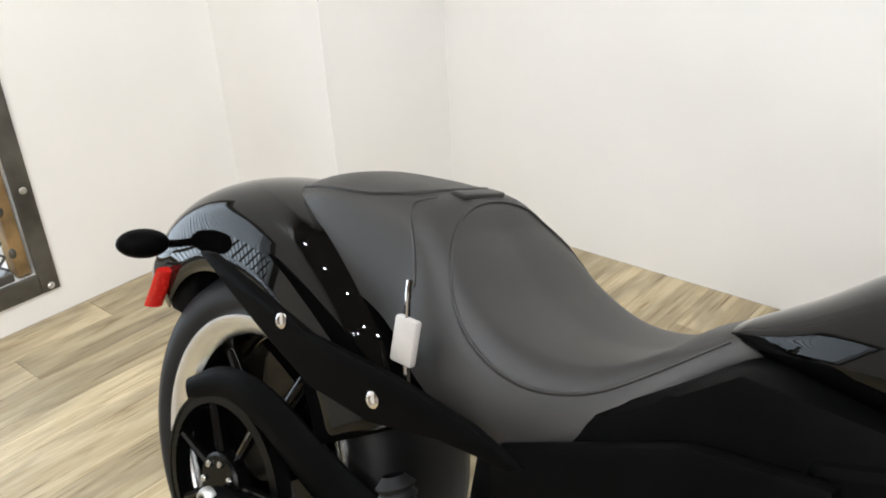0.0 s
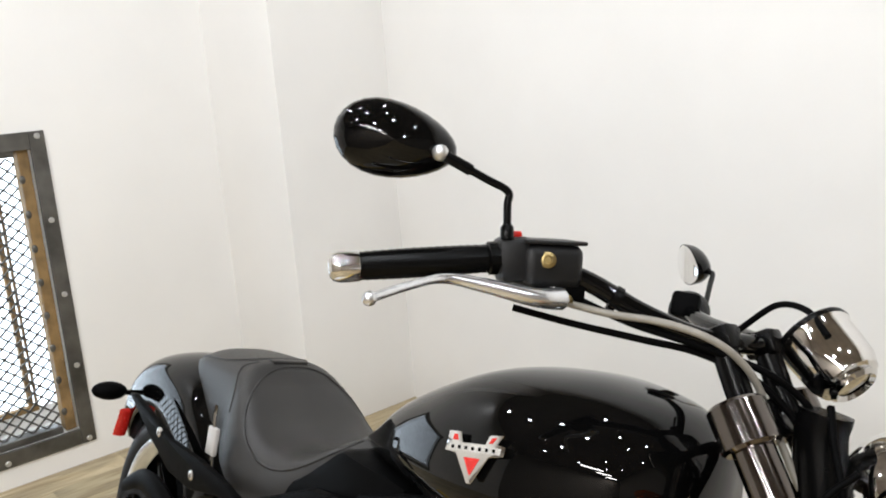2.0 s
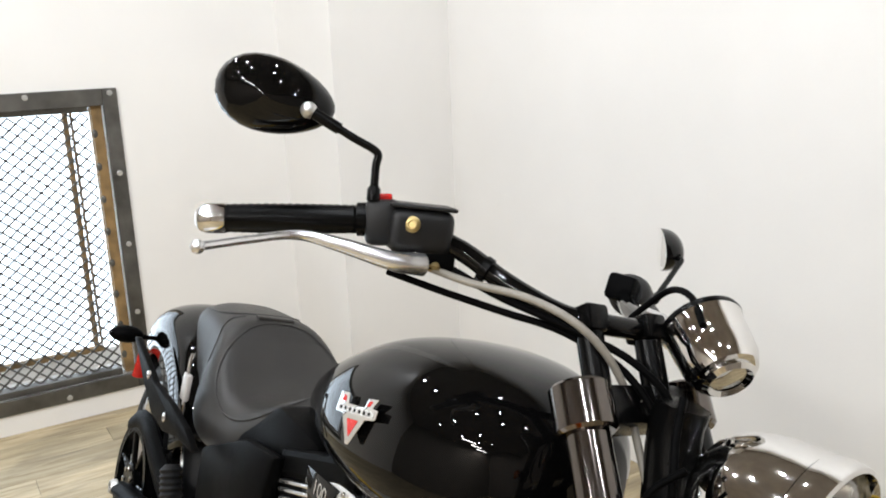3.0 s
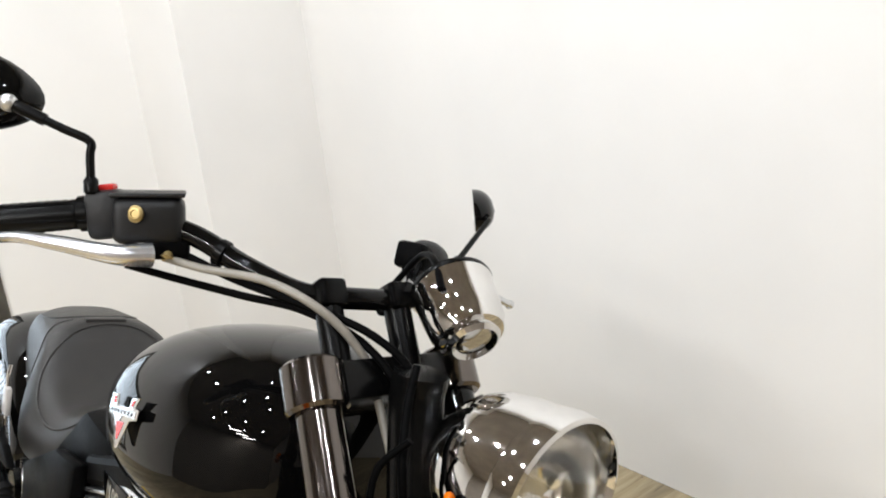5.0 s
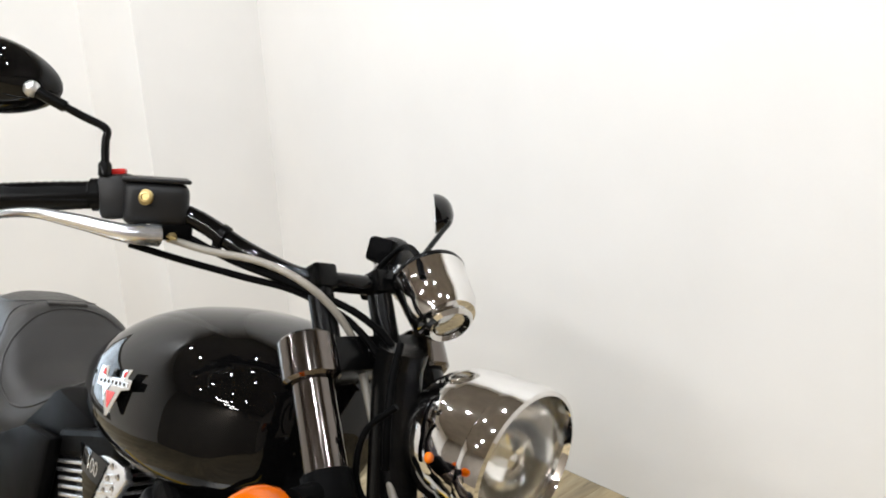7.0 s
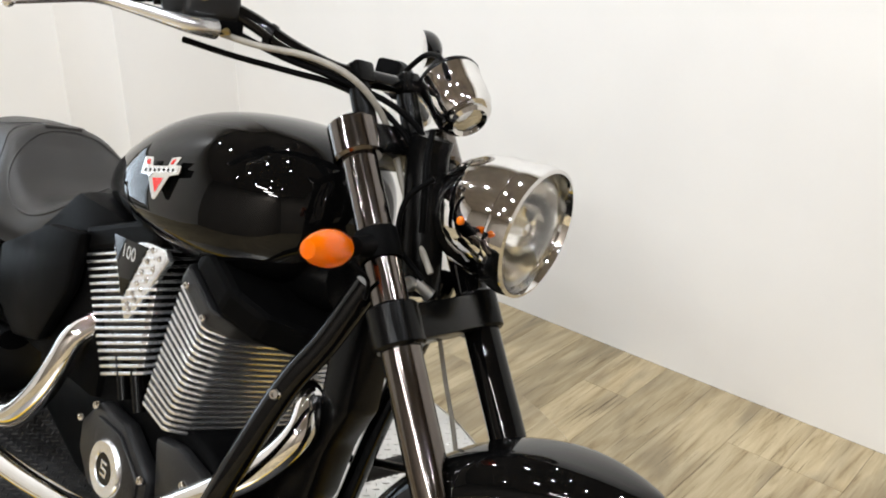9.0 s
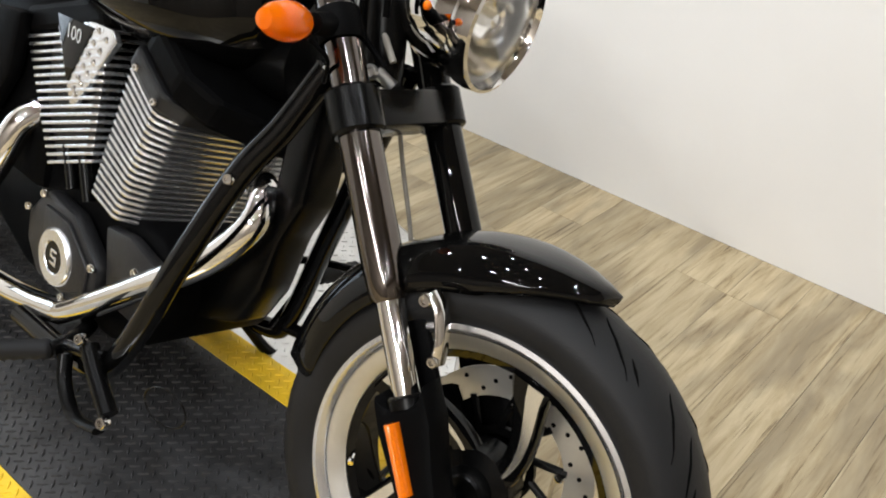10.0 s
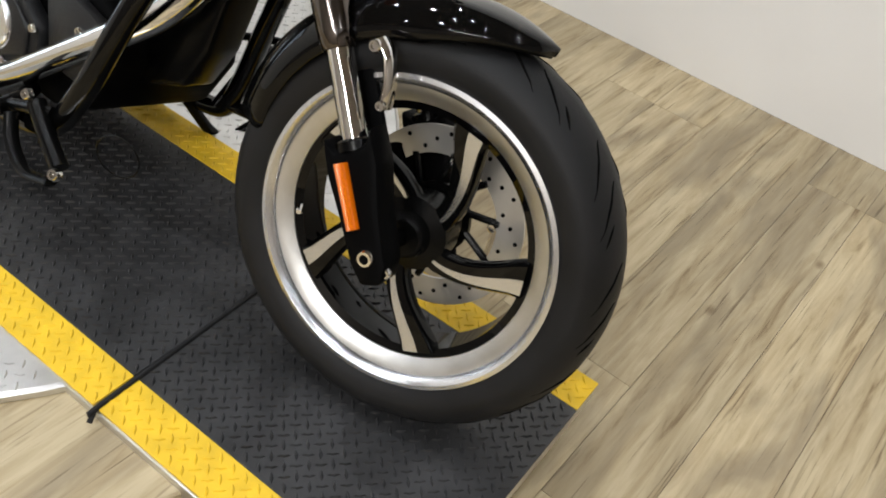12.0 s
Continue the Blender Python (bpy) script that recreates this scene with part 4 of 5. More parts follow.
# rear wheel
rw = axis_frame(RW, V(0, 1, 0))
rear = new("rear_wheel")
rear.parent = bike
RT, RRR = 0.312, 0.232
rt = [(RRR - 0.004, -0.095), (RRR + 0.008, -0.108), (RRR + 0.03, -0.113), (RT - 0.02, -0.10), (RT - 0.006, -0.07), (RT, -0.03), (RT, 0.03), (RT - 0.006, 0.07), (RT - 0.02, 0.10), (RRR + 0.03, 0.113), (RRR + 0.008, 0.108), (RRR - 0.004, 0.095)]
bm = lathe(rt, rw, 96)
for v in bm.verts:
    v.co.z = max(v.co.z, v.co.y * math.tan(radians(LEAN)) + 0.002)
part("tyre", bm, RUBBER, rear, angle=60)
part("rim", lathe([(RRR + 0.004, -0.104), (RRR + 0.001, -0.110), (RRR - 0.006, -0.110), (RRR - 0.028, -0.098), (RRR - 0.034, -0.086), (RRR - 0.028, -0.084)], rw, 96), ALU, rear, "polished aluminium rim lip")
part("rim_well", lathe([(RRR - 0.034, -0.086), (RRR - 0.04, -0.06), (RRR - 0.04, 0.09), (RRR, 0.1)], rw, 96), GLOSS, rear, "gloss black inner rim")
# black disc added behind the spokes to darken the gaps between them
part("wheel_backing", lathe([(0.04, 0.0), (0.1, 0.004), (RRR - 0.045, -0.01), (RRR - 0.045, 0.004), (0.1, 0.016), (0.04, 0.014)], rw, 64, closed=True), GLOSS, rear)
for k in range(5):
    a = k * 2 * math.pi / 5 + 0.4
    bm = bmesh.new()
    add_tube(bm, [rw @ V(0.05 * math.cos(a), 0.05 * math.sin(a), -0.06), rw @ V((RRR - 0.03) * math.cos(a + 0.3), (RRR - 0.03) * math.sin(a + 0.3), -0.05)], 0.016, 10)
    part("spoke", bm, GLOSS, rear)
part("hub", lathe([(1e-6, -0.09), (0.045, -0.09), (0.06, -0.05), (0.06, 0.05), (1e-6, 0.09)], rw, 32), BLACK, rear)
pul = axis_frame(RW + V(0.01, -0.155, -0.025), V(0, -1, 0))
bm = bmesh.new()
add_lathe(bm, [(0.128, -0.014), (0.142, -0.014), (0.142, 0.014), (0.128, 0.014)], pul, 72, closed=True)
add_lathe(bm, [(0.142, 0.012), (0.147, 0.012), (0.147, 0.015), (0.142, 0.015)], pul, 72, closed=True)
add_disc(bm, pul @ Matrix.Translation((0, 0, -0.012)), 0.05, 0.03, 0.004, 32)
part("belt_pulley", bm, BLACK, rear, "black drive belt pulley")
for k in range(7):
    a = k * 2 * math.pi / 7 + 0.2
    bm = bmesh.new()
    add_tube(bm, [pul @ V(0.04 * math.cos(a), 0.04 * math.sin(a), 0.004), pul @ V(0.131 * math.cos(a), 0.131 * math.sin(a), 0.004)], 0.008, 8)
    part("pulley_spoke", bm, GLOSS, rear)
for k in range(7):
    a = k * 2 * math.pi / 7 + 0.6
    bm = bmesh.new()
    bolt_head(bm, pul @ V(0.036 * math.cos(a), 0.036 * math.sin(a), 0.018), (0, -1, 0), 0.006, 0.005)
    part("pulley_bolt", bm, CHROME, rear)
# swingarm
bm = bmesh.new()
add_tube(bm, [(-1.895, -0.168, 0.205), (-1.80, -0.168, 0.225), (-1.60, -0.16, 0.26), (-1.35, -0.12, 0.30)], lambda s: 0.026 + 0.012 * s, 14, flat=0.6)
part("swingarm", bm, BLACKMATT, bike)
bm = bmesh.new()
bolt_head(bm, (-1.88, -0.18, 0.213), (0, -1, 0), 0.019, 0.016)
part("rear_axle_nut", bm, CAST, bike)
bm = bmesh.new()
add_tube(bm, [(-2.02, -0.135, 0.325), (-1.93, -0.135, 0.372), (-1.83, -0.135, 0.372), (-1.66, -0.13, 0.315), (-1.45, -0.12, 0.27)], lambda s: 0.011 + 0.012 * s, 12, flat=2.0)
part("belt_guard", bm, BLACKMATT, bike)

# fender strut with bolts
pts = [(-1.955, 0.585), (-1.925, 0.59), (-1.83, 0.572), (-1.70, 0.545), (-1.55, 0.545), (-1.42, 0.535), (-1.345, 0.515), (-1.36, 0.508), (-1.46, 0.50), (-1.57, 0.475), (-1.68, 0.478), (-1.80, 0.52), (-1.90, 0.562)]
m = Matrix.Translation((0, -0.175, 0)) @ Matrix(((1, 0, 0, 0), (0, 0, -1, 0), (0, 1, 0, 0), (0, 0, 0, 1)))
part("fender_strut", plate(pts, m, 0.016, 0.004), BLACKMATT, bike)
bm = bmesh.new()
bolt_head(bm, (-1.75, -0.19, 0.546), (0, -1, 0), 0.011, 0.005)
part("strut_bolt", bm, CHROME, bike)
bm = bmesh.new()
bolt_head(bm, (-1.566, -0.19, 0.507), (0, -1, 0), 0.011, 0.005)
part("strut_bolt", bm, CHROME, bike)
# rear turn signal, reflector
bm = bmesh.new()
add_tube(bm, [(-2.155, -0.05, 0.532), (-2.154, -0.10, 0.535), (-2.152, -0.14, 0.538)], 0.007, 12)
add_sphere(bm, (-2.15, -0.164, 0.541), (0.030, 0.046, 0.024))
part("rear_turn_signal", bm, BLACKMATT, bike, "black rear turn signal with amber lens")
bm = bmesh.new()
add_tube(bm, [(-2.188, -0.095, 0.478), (-2.205, -0.092, 0.445), (-2.226, -0.09, 0.400)], 0.017, 12, flat=0.4)
part("rear_reflector", bm, RED, bike, "red rear side reflector")
bm = bmesh.new()
add_box(bm, (-2.20, -0.075, 0.40), (-2.12, 0.12, 0.50), 0.01)
part("plate_bracket", bm, BLACKMATT, bike)
# tag hanging at the seat
tag = part("key_tag", box((-1.572, -0.168, 0.553), (-1.536, -0.156, 0.612), 0.004, BIKE), TAGP)
tagged(tag, "small grey plastic key tag hanging beside the seat", "key tag")
for pts in ([(-1.565, -0.158, 0.655), (-1.560, -0.162, 0.635), (-1.556, -0.162, 0.608)], [(-1.548, -0.162, 0.556), (-1.535, -0.165, 0.52), (-1.528, -0.165, 0.50)]):
    bm = tube(pts, 0.004, 8)
    bm.transform(BIKE)
    part("chain", bm, CHROME, tag)

# engine
eng = new("engine")
eng.parent = bike


def cylinder_stack(low, high, n, front, deep):
    """Cooling fins between two side edges (rear and front corner, low and high), each with a machined bright edge.
    front: how far the rounded front bulges past the corner."""
    c = new("cylinder")
    c.parent = bike
    frames = []
    for k in range(n):
        t = k / (n - 1)
        a = V(low[0][0], SIDE_Y, low[0][1]).lerp(V(high[0][0], SIDE_Y, high[0][1]), t)
        b2 = V(low[1][0], SIDE_Y, low[1][1]).lerp(V(high[1][0], SIDE_Y, high[1][1]), t)
        along = (b2 - a).normalized()
        m2_ = Matrix((along, V(0, 1, 0), along.cross(V(0, 1, 0)))).transposed().to_4x4()
        m2_.translation = a
        ln = (b2 - a).length
        frames.append((m2_, ln))
        out = fin_outline(ln, front, deep, 0.0)
        bm2 = bmesh.new()
        add_plate(bm2, out, m2_, 0.0062, 0.0014)
        part("fin", bm2, ALU, c, "" if k else "machined bright fin edge", smooth=False)
    rings = []
    for m2_, ln in frames:
        rings.append([m2_ @ V(x, y, 0.003) for x, y in fin_outline(ln, front, deep, 0.013)])
    part("barrel", loft(rings, True), BLACK, c, "black barrel between the fins", smooth=False)
    return frames


def fin_outline(ln, front, deep, inset):
    pts = [(inset, 0.012 + inset), (0.012 + inset, inset), (ln - 0.012, inset), (ln - 0.002, 0.006 + inset)]
    pts += [(ln + front * math.sin(math.pi * (0.08 + 0.40 * u)) - inset, 0.02 + deep * u) for u in (0.05, 0.25, 0.5, 0.75, 0.95)]
    return pts + [(ln - inset, deep + 0.02 - inset), (0.012 + inset, deep + 0.02 - inset), (inset, deep - inset)]


SIDE_Y = -0.125
mf = cylinder_stack(((-0.802, 0.388), (-0.707, 0.368)), ((-0.745, 0.622), (-0.648, 0.566)), 18, 0.050, 0.28)
mr = cylinder_stack(((-0.958, 0.372), (-0.812, 0.430)), ((-1.085, 0.566), (-0.815, 0.652)), 17, 0.010, 0.27)
m2_, ln = mf[-1]
part("cylinder_head", plate([(x * 1.04 - 0.004, y - 0.004) for x, y in fin_outline(ln, 0.075, 0.28, 0.0)], m2_ @ Matrix.Translation((0, 0, 0.010)), 0.034, 0.006), CASEBLACK, eng, "satin black cylinder head", smooth=False)
part("rocker_cover", plate([(x * 1.16 - 0.002, y + 0.004) for x, y in fin_outline(ln, 0.120, 0.27, 0.0)], m2_ @ Matrix.Translation((0, 0, 0.0445)), 0.058, 0.012), BLACKMATT, eng, "smooth black rocker cover", smooth=False)
for u, v in ((0.03, -0.004), (0.10, -0.004)):
    bm = bmesh.new()
    bolt_head(bm, m2_ @ V(u, v, 0.024), (0, -1, 0), 0.007, 0.006)
    part("head_bolt", bm, CHROME, eng)
m2_, ln = mr[-1]
part("rocker_cover", plate(fin_outline(ln, 0.012, 0.27, 0.0), m2_ @ Matrix.Translation((0, 0, 0.009)), 0.05, 0.012), BLACKMATT, eng, smooth=False)
# crankcase
m = Matrix.Translation((0, -0.10, 0)) @ Matrix(((1, 0, 0, 0), (0, 0, -1, 0), (0, 1, 0, 0), (0, 0, 0, 1)))
part("crankcase", plate([(-1.12, 0.40), (-0.80, 0.40), (-0.60, 0.36), (-0.56, 0.28), (-0.62, 0.17), (-0.72, 0.13), (-1.05, 0.13), (-1.25, 0.20), (-1.30, 0.33)], Matrix.Translation((0, 0.17, 0)) @ Matrix(((1, 0, 0, 0), (0, 0, -1, 0), (0, 1, 0, 0), (0, 0, 0, 1))), 0.265, 0.02), BLACKMATT, eng)
mc = Matrix.Translation((-0.02, 0, -0.027)) @ m
part("cam_cover", plate([(-0.955, 0.305), (-0.90, 0.365), (-0.80, 0.36), (-0.70, 0.30), (-0.70, 0.235), (-0.79, 0.20), (-0.90, 0.20), (-0.95, 0.25)], mc, 0.035, 0.01), CASEBLACK, eng)
part("cylinder_base", plate([(-0.73, 0.352), (-0.66, 0.362), (-0.57, 0.345), (-0.56, 0.29), (-0.60, 0.225), (-0.70, 0.225)], m, 0.026, 0.008), CASEBLACK, eng)
part("cover_boss", plate([(-0.885, 0.345), (-0.80, 0.345), (-0.722, 0.295), (-0.722, 0.245), (-0.79, 0.215), (-0.88, 0.215)], Matrix.Translation((0, -0.033, 0)) @ mc, 0.009, 0.006), CASEBLACK, eng)
bm = bmesh.new()
bc = axis_frame((-0.840, -0.141, 0.243), (0, -1, 0))
add_lathe(bm, [(0.029, 0), (0.029, 0.007), (0.031, 0.009), (0.050, 0.009), (0.053, 0.006), (0.054, 0)], bc, 40)
part("timing_ring", bm, ALU, eng, "brushed aluminium ring")
part("timing_cap", disc(bc, 0.03, 0.007, 0.001, 32), BLACK, eng)
for dx, dz, w, h in ((0, 0.012, 0.022, 0.005), (0, 0, 0.022, 0.005), (0, -0.012, 0.022, 0.005), (-0.0085, 0.006, 0.005, 0.008), (0.0085, -0.006, 0.005, 0.008)):
    part("emblem_bar", plate([(-w / 2, -h / 2), (w / 2, -h / 2), (w / 2, h / 2), (-w / 2, h / 2)], Matrix.Translation((-0.840 + dx, -0.147, 0.243 + dz)) @ Matrix(((1, 0, 0, 0), (0, 0, -1, 0), (0, 1, 0, 0), (0, 0, 0, 1))), 0.002, 0.0005), ALU, eng)
for bx, bz in ((-0.965, 0.288), (-0.915, 0.333), (-0.73, 0.273), (-0.73, 0.213), (-0.81, 0.178), (-0.622, 0.315), (-0.635, 0.268)):
    bm = bmesh.new()
    bolt_head(bm, (bx, -0.137 if bx < -0.7 else -0.126, bz), (0, -1, 0), 0.0085, 0.007)
    part("case_bolt", bm, CHROME, eng)
for bx in (-0.872, -0.815):
    bm = bmesh.new()
    add_tube(bm, [(bx + 0.005, -0.115, 0.36), (bx - 0.03, -0.115, 0.43)], 0.011, 12)
    part("pushrod_tube", bm, BLACK, eng)
# vee cover
vc = new("vee_cover")
vc.parent = bike
VO = [(-0.985, 0.652), (-0.80, 0.66), (-0.785, 0.645), (-0.892, 0.497), (-0.90, 0.497), (-0.992, 0.64)]
m = Matrix.Translation((0, -0.112, 0)) @ Matrix(((1, 0, 0, 0), (0, 0, -1, 0), (0, 1, 0, 0), (0, 0, 0, 1)))
part("plate", plate(VO, m, 0.012, 0.003), ALU, vc, "polished aluminium vee plate")
part("inset", plate([(-0.975, 0.642), (-0.855, 0.648), (-0.915, 0.54), (-0.92, 0.54)], m @ Matrix.Translation((0, 0, 0.0125)), 0.0022, 0.0006), GLOSS, vc)
for k in range(6):
    for j in range(2):
        p = V(-0.815, 0, 0.64).lerp(V(-0.888, 0, 0.525), k / 5) + V(-0.026 * j * (1 - k / 7), 0, 0.008 * j)
        bm = bmesh.new()
        bolt_head(bm, (p.x, -0.124, p.z), (0, -1, 0), 0.0055, 0.003)
        part("rivet", bm, CHROME, vc)
txt = bpy.data.curves.new("number", "FONT")
txt.body, txt.size, txt.extrude, txt.align_x = "100", 0.034, 0.0006, "CENTER"
tob = new("number", txt)
dg = bpy.context.evaluated_depsgraph_get()
me = bpy.data.meshes.new_from_object(tob.evaluated_get(dg))
bpy.data.objects.remove(tob)
me.materials.append(LETTER)
num = new("number", me)
num.parent = vc
num.matrix_local = Matrix.Translation((-0.912, -0.1272, 0.612)) @ pose(0, 0, 0, 90, 0, 0)
tagged(num, "silver number 100")

# exhaust
ex = new("exhaust")
ex.parent = bike
bm = bmesh.new()
add_tube(bm, [(-0.52, 0.0, 0.51), (-0.47, -0.035, 0.515), (-0.445, -0.065, 0.475), (-0.485, -0.09, 0.405), (-0.56, -0.115, 0.335), (-0.70, -0.13, 0.225), (-0.785, -0.135, 0.162), (-0.83, -0.135, 0.142), (-1.0, -0.14, 0.10), (-1.25, -0.18, 0.09), (-1.55, -0.19, 0.1)], 0.024, 20)
part("front_pipe", bm, CHROME, ex, "chrome front exhaust pipe")
bm = bmesh.new()
add_tube(bm, [(-1.03, -0.08, 0.46), (-1.045, -0.13, 0.42), (-1.06, -0.15, 0.36), (-1.10, -0.165, 0.28), (-1.19, -0.175, 0.20), (-1.35, -0.18, 0.17), (-1.55, -0.19, 0.17)], 0.027, 20)
part("rear_pipe", bm, CHROME, ex, "chrome rear exhaust pipe with heat shield")
bm = bmesh.new()
add_tube(bm, [(-1.42, -0.2, 0.135), (-1.48, -0.2, 0.135), (-1.75, -0.21, 0.15), (-1.80, -0.21, 0.155)], 0.045, 24)
part("muffler", bm, CHROME, ex)

# frame, side cover, radiator and pegs
fr = new("frame")
fr.parent = bike
bm = bmesh.new()
add_tube(bm, [(-0.372, -0.06, 0.735), (-0.40, -0.09, 0.64), (-0.432, -0.12, 0.559), (-0.473, -0.155, 0.415), (-0.534, -0.172, 0.248), (-0.60, -0.172, 0.16), (-0.72, -0.165, 0.12), (-0.9, -0.16, 0.10)], 0.02, 14)
part("down_tube", bm, GLOSS, fr)
bm = bmesh.new()
add_tube(bm, [(-0.385, 0.115, 0.74), (-0.43, 0.14, 0.63), (-0.475, 0.16, 0.53), (-0.54, 0.19, 0.36), (-0.60, 0.21, 0.19), (-0.66, 0.21, 0.14), (-0.9, 0.21, 0.12)], 0.02, 14)
part("down_tube", bm, GLOSS, fr)
bm = bmesh.new()
add_tube(bm, [(-0.40, 0.035, 0.95), (-0.40, 0.035, 0.90), (-0.36, 0.035, 0.72)], 0.032, 18)
part("steering_head", bm, BLACK, fr)
bm = bmesh.new()
bolt_head(bm, (-0.428, -0.138, 0.555), (0.3, -0.9, 0.2), 0.009, 0.007)
part("frame_bolt", bm, CHROME, fr)
part("oil_cooler", plate([(-0.455, 0.70), (-0.385, 0.70), (-0.385, 0.526), (-0.415, 0.459), (-0.433, 0.364), (-0.474, 0.285), (-0.614, 0.225), (-0.616, 0.325), (-0.50, 0.42), (-0.452, 0.49)], Matrix.Translation((0, 0.035, 0)) @ Matrix(((1, 0, 0, 0), (0, 0, -1, 0), (0, 1, 0, 0), (0, 0, 0, 1))), 0.07, 0.010), BLACK, bike)
part("side_cover", plate([(-1.42, 0.50), (-1.20, 0.60), (-1.06, 0.62), (-1.08, 0.50), (-1.18, 0.36), (-1.30, 0.33), (-1.40, 0.38)], Matrix.Translation((0, -0.12, 0)) @ Matrix(((1, 0, 0, 0), (0, 0, -1, 0), (0, 1, 0, 0), (0, 0, 0, 1))), 0.03, 0.012), BLACKMATT, bike)
bm = plate([(-1.47, 0.30), (-1.47, 0.50), (-1.40, 0.535), (-1.32, 0.575), (-1.25, 0.625), (-1.18, 0.68), (-0.98, 0.675), (-0.98, 0.30)], Matrix.Translation((0, 0.185, 0)) @ Matrix(((1, 0, 0, 0), (0, 0, -1, 0), (0, 1, 0, 0), (0, 0, 0, 1))), 0.30, 0.03)
part("battery_box", bm, BLACKMATT, bike)
bm = bmesh.new()
add_tube(bm, [(-1.06, 0.035, 0.63), (-0.8, 0.035, 0.66), (-0.5, 0.035, 0.70)], 0.06, 14)
part("backbone", bm, BLACK, fr)

# front turn signal
ts = new("front_turn_signal")
ts.parent = bike
SP = fork(0.62, 0)
bm = bmesh.new()
add_lathe(bm, [(0.029, -0.022), (0.0305, -0.02), (0.0305, 0.02), (0.029, 0.022)], axis_frame(SP, U), 28)
add_tube(bm, [SP, SP - NSTEER * 0.06 + WFWD * 0.004], lambda s: 0.019 - 0.006 * s, 14)
part("bracket", bm, BLACKMATT, ts)
bm = bmesh.new()
TC = SP - NSTEER * 0.106
m = axis_frame(TC, NSTEER, V(1, 0, 0))
add_lathe(bm, [(1e-6, -0.045), (0.012, -0.042), (0.019, -0.03), (0.0245, -0.01), (0.0245, 0.008), (0.019, 0.026), (0.012, 0.036), (1e-6, 0.038)], m, 28)
part("lens", bm, AMBER, ts, "glossy amber indicator lens")
bm = bmesh.new()
add_sphere(bm, TC, (0.012, 0.012, 0.012), seg=14, rings=8)
part("bulb", bm, AMBERSOLID, ts)

# hoses, cables, brackets
def cable(name, pts, r, mat, label=""):
    return part(name, tube(pts, r, 10, 8), mat, bike, label)


cable("brake_hose", [(-0.665, -0.175, 1.028), (-0.618, -0.14, 1.023), (-0.557, -0.10, 1.024), (-0.502, -0.070, 1.013), (-0.474, -0.032, 0.985), (-0.460, 0.006, 0.940), (-0.437, 0.010, 0.901), (-0.407, 0.012, 0.857), (-0.369, 0.014, 0.807), (-0.330, 0.016, 0.763)], 0.0050, GREYHOSE, "pale grey braided brake hose")
cable("throttle_cable", [(-0.724, -0.20, 1.008), (-0.666, -0.15, 1.001), (-0.589, -0.10, 0.997), (-0.529, -0.05, 0.992), (-0.465, 0.0, 0.965), (-0.42, 0.03, 0.91), (-0.41, 0.035, 0.82)], 0.0048, BLACKMATT)
cable("throttle_cable", [(-0.66, -0.155, 1.035), (-0.60, -0.11, 1.015), (-0.53, -0.065, 1.003), (-0.455, 0.0, 0.98), (-0.41, 0.04, 0.93), (-0.40, 0.05, 0.82), (-0.36, 0.03, 0.74)], 0.0048, BLACKMATT)
cable("wiring", [(-0.58, 0.10, 1.01), (-0.56, 0.10, 1.032), (-0.519, 0.10, 1.067), (-0.47, 0.085, 1.067), (-0.43, 0.07, 1.04)], 0.0045, BLACKMATT)
cable("wiring", [(-0.39, 0.02, 0.96), (-0.37, 0.0, 0.92), (-0.345, -0.015, 0.87), (-0.34, -0.01, 0.82)], 0.005, BLACKMATT)
cable("wiring", [(-0.33, -0.02, 0.90), (-0.355, -0.04, 0.86), (-0.35, -0.04, 0.80), (-0.31, -0.02, 0.76)], 0.0042, BLACKMATT)
cable("wiring", [SP - NSTEER * 0.07 - U * 0.02, SP - NSTEER * 0.04 - U * 0.045, SP - U * 0.06 - WFWD * 0.04, SP - U * 0.02 - WFWD * 0.07 + NSTEER * 0.05], 0.003, BLACKMATT)
cable("wheel_cable", [(-0.33, 0.05, 0.70), (-0.30, 0.06, 0.62), (-0.26, 0.065, 0.54), (-0.22, 0.07, 0.44)], 0.0035, GREYHOSE, "thin grey cable to the front wheel")
bm = bmesh.new()
add_tube(bm, [(-0.352, 0.01, 0.745), (-0.335, 0.03, 0.728)], 0.011, 12)
bolt_head(bm, (-0.348, -0.002, 0.742), (0.3, -0.9, 0.2), 0.011, 0.01)
part("hose_union", bm, CAST, bike)
bm = bmesh.new()
add_tube(bm, [(-0.465, 0.002, 0.940), (-0.459, 0.014, 0.932)], 0.0078, 10)
add_tube(bm, [(-0.480, -0.004, 0.932), (-0.446, 0.018, 0.936)], 0.0024, 8)
part("cable_tie", bm, WHITE, bike)
for p, d in (((-0.622, -0.12, 1.043), (-0.67, -0.62, 0.35)),):
    bm = bmesh.new()
    add_lathe(bm, [(0.014, -0.006), (0.0165, -0.005), (0.0165, 0.005), (0.014, 0.006)], axis_frame(p, d), 20)
    add_box(bm, (-0.006, -0.026, -0.006), (0.006, -0.012, 0.006), 0.002, axis_frame(p, d))
    part("cable_clip", bm, BLACK, bike)
bm = bmesh.new()
add_tube(bm, [(-0.668, -0.165, 1.045), (-0.655, -0.175, 1.028)], 0.008, 10)
part("banjo_fitting", bm, BRASS, bike)
bm = bmesh.new()
add_box(bm, (-0.03, -0.052, -0.045), (0.03, -0.028, 0.03), 0.006, m2)
part("lever_perch", bm, BLACKMATT, res)

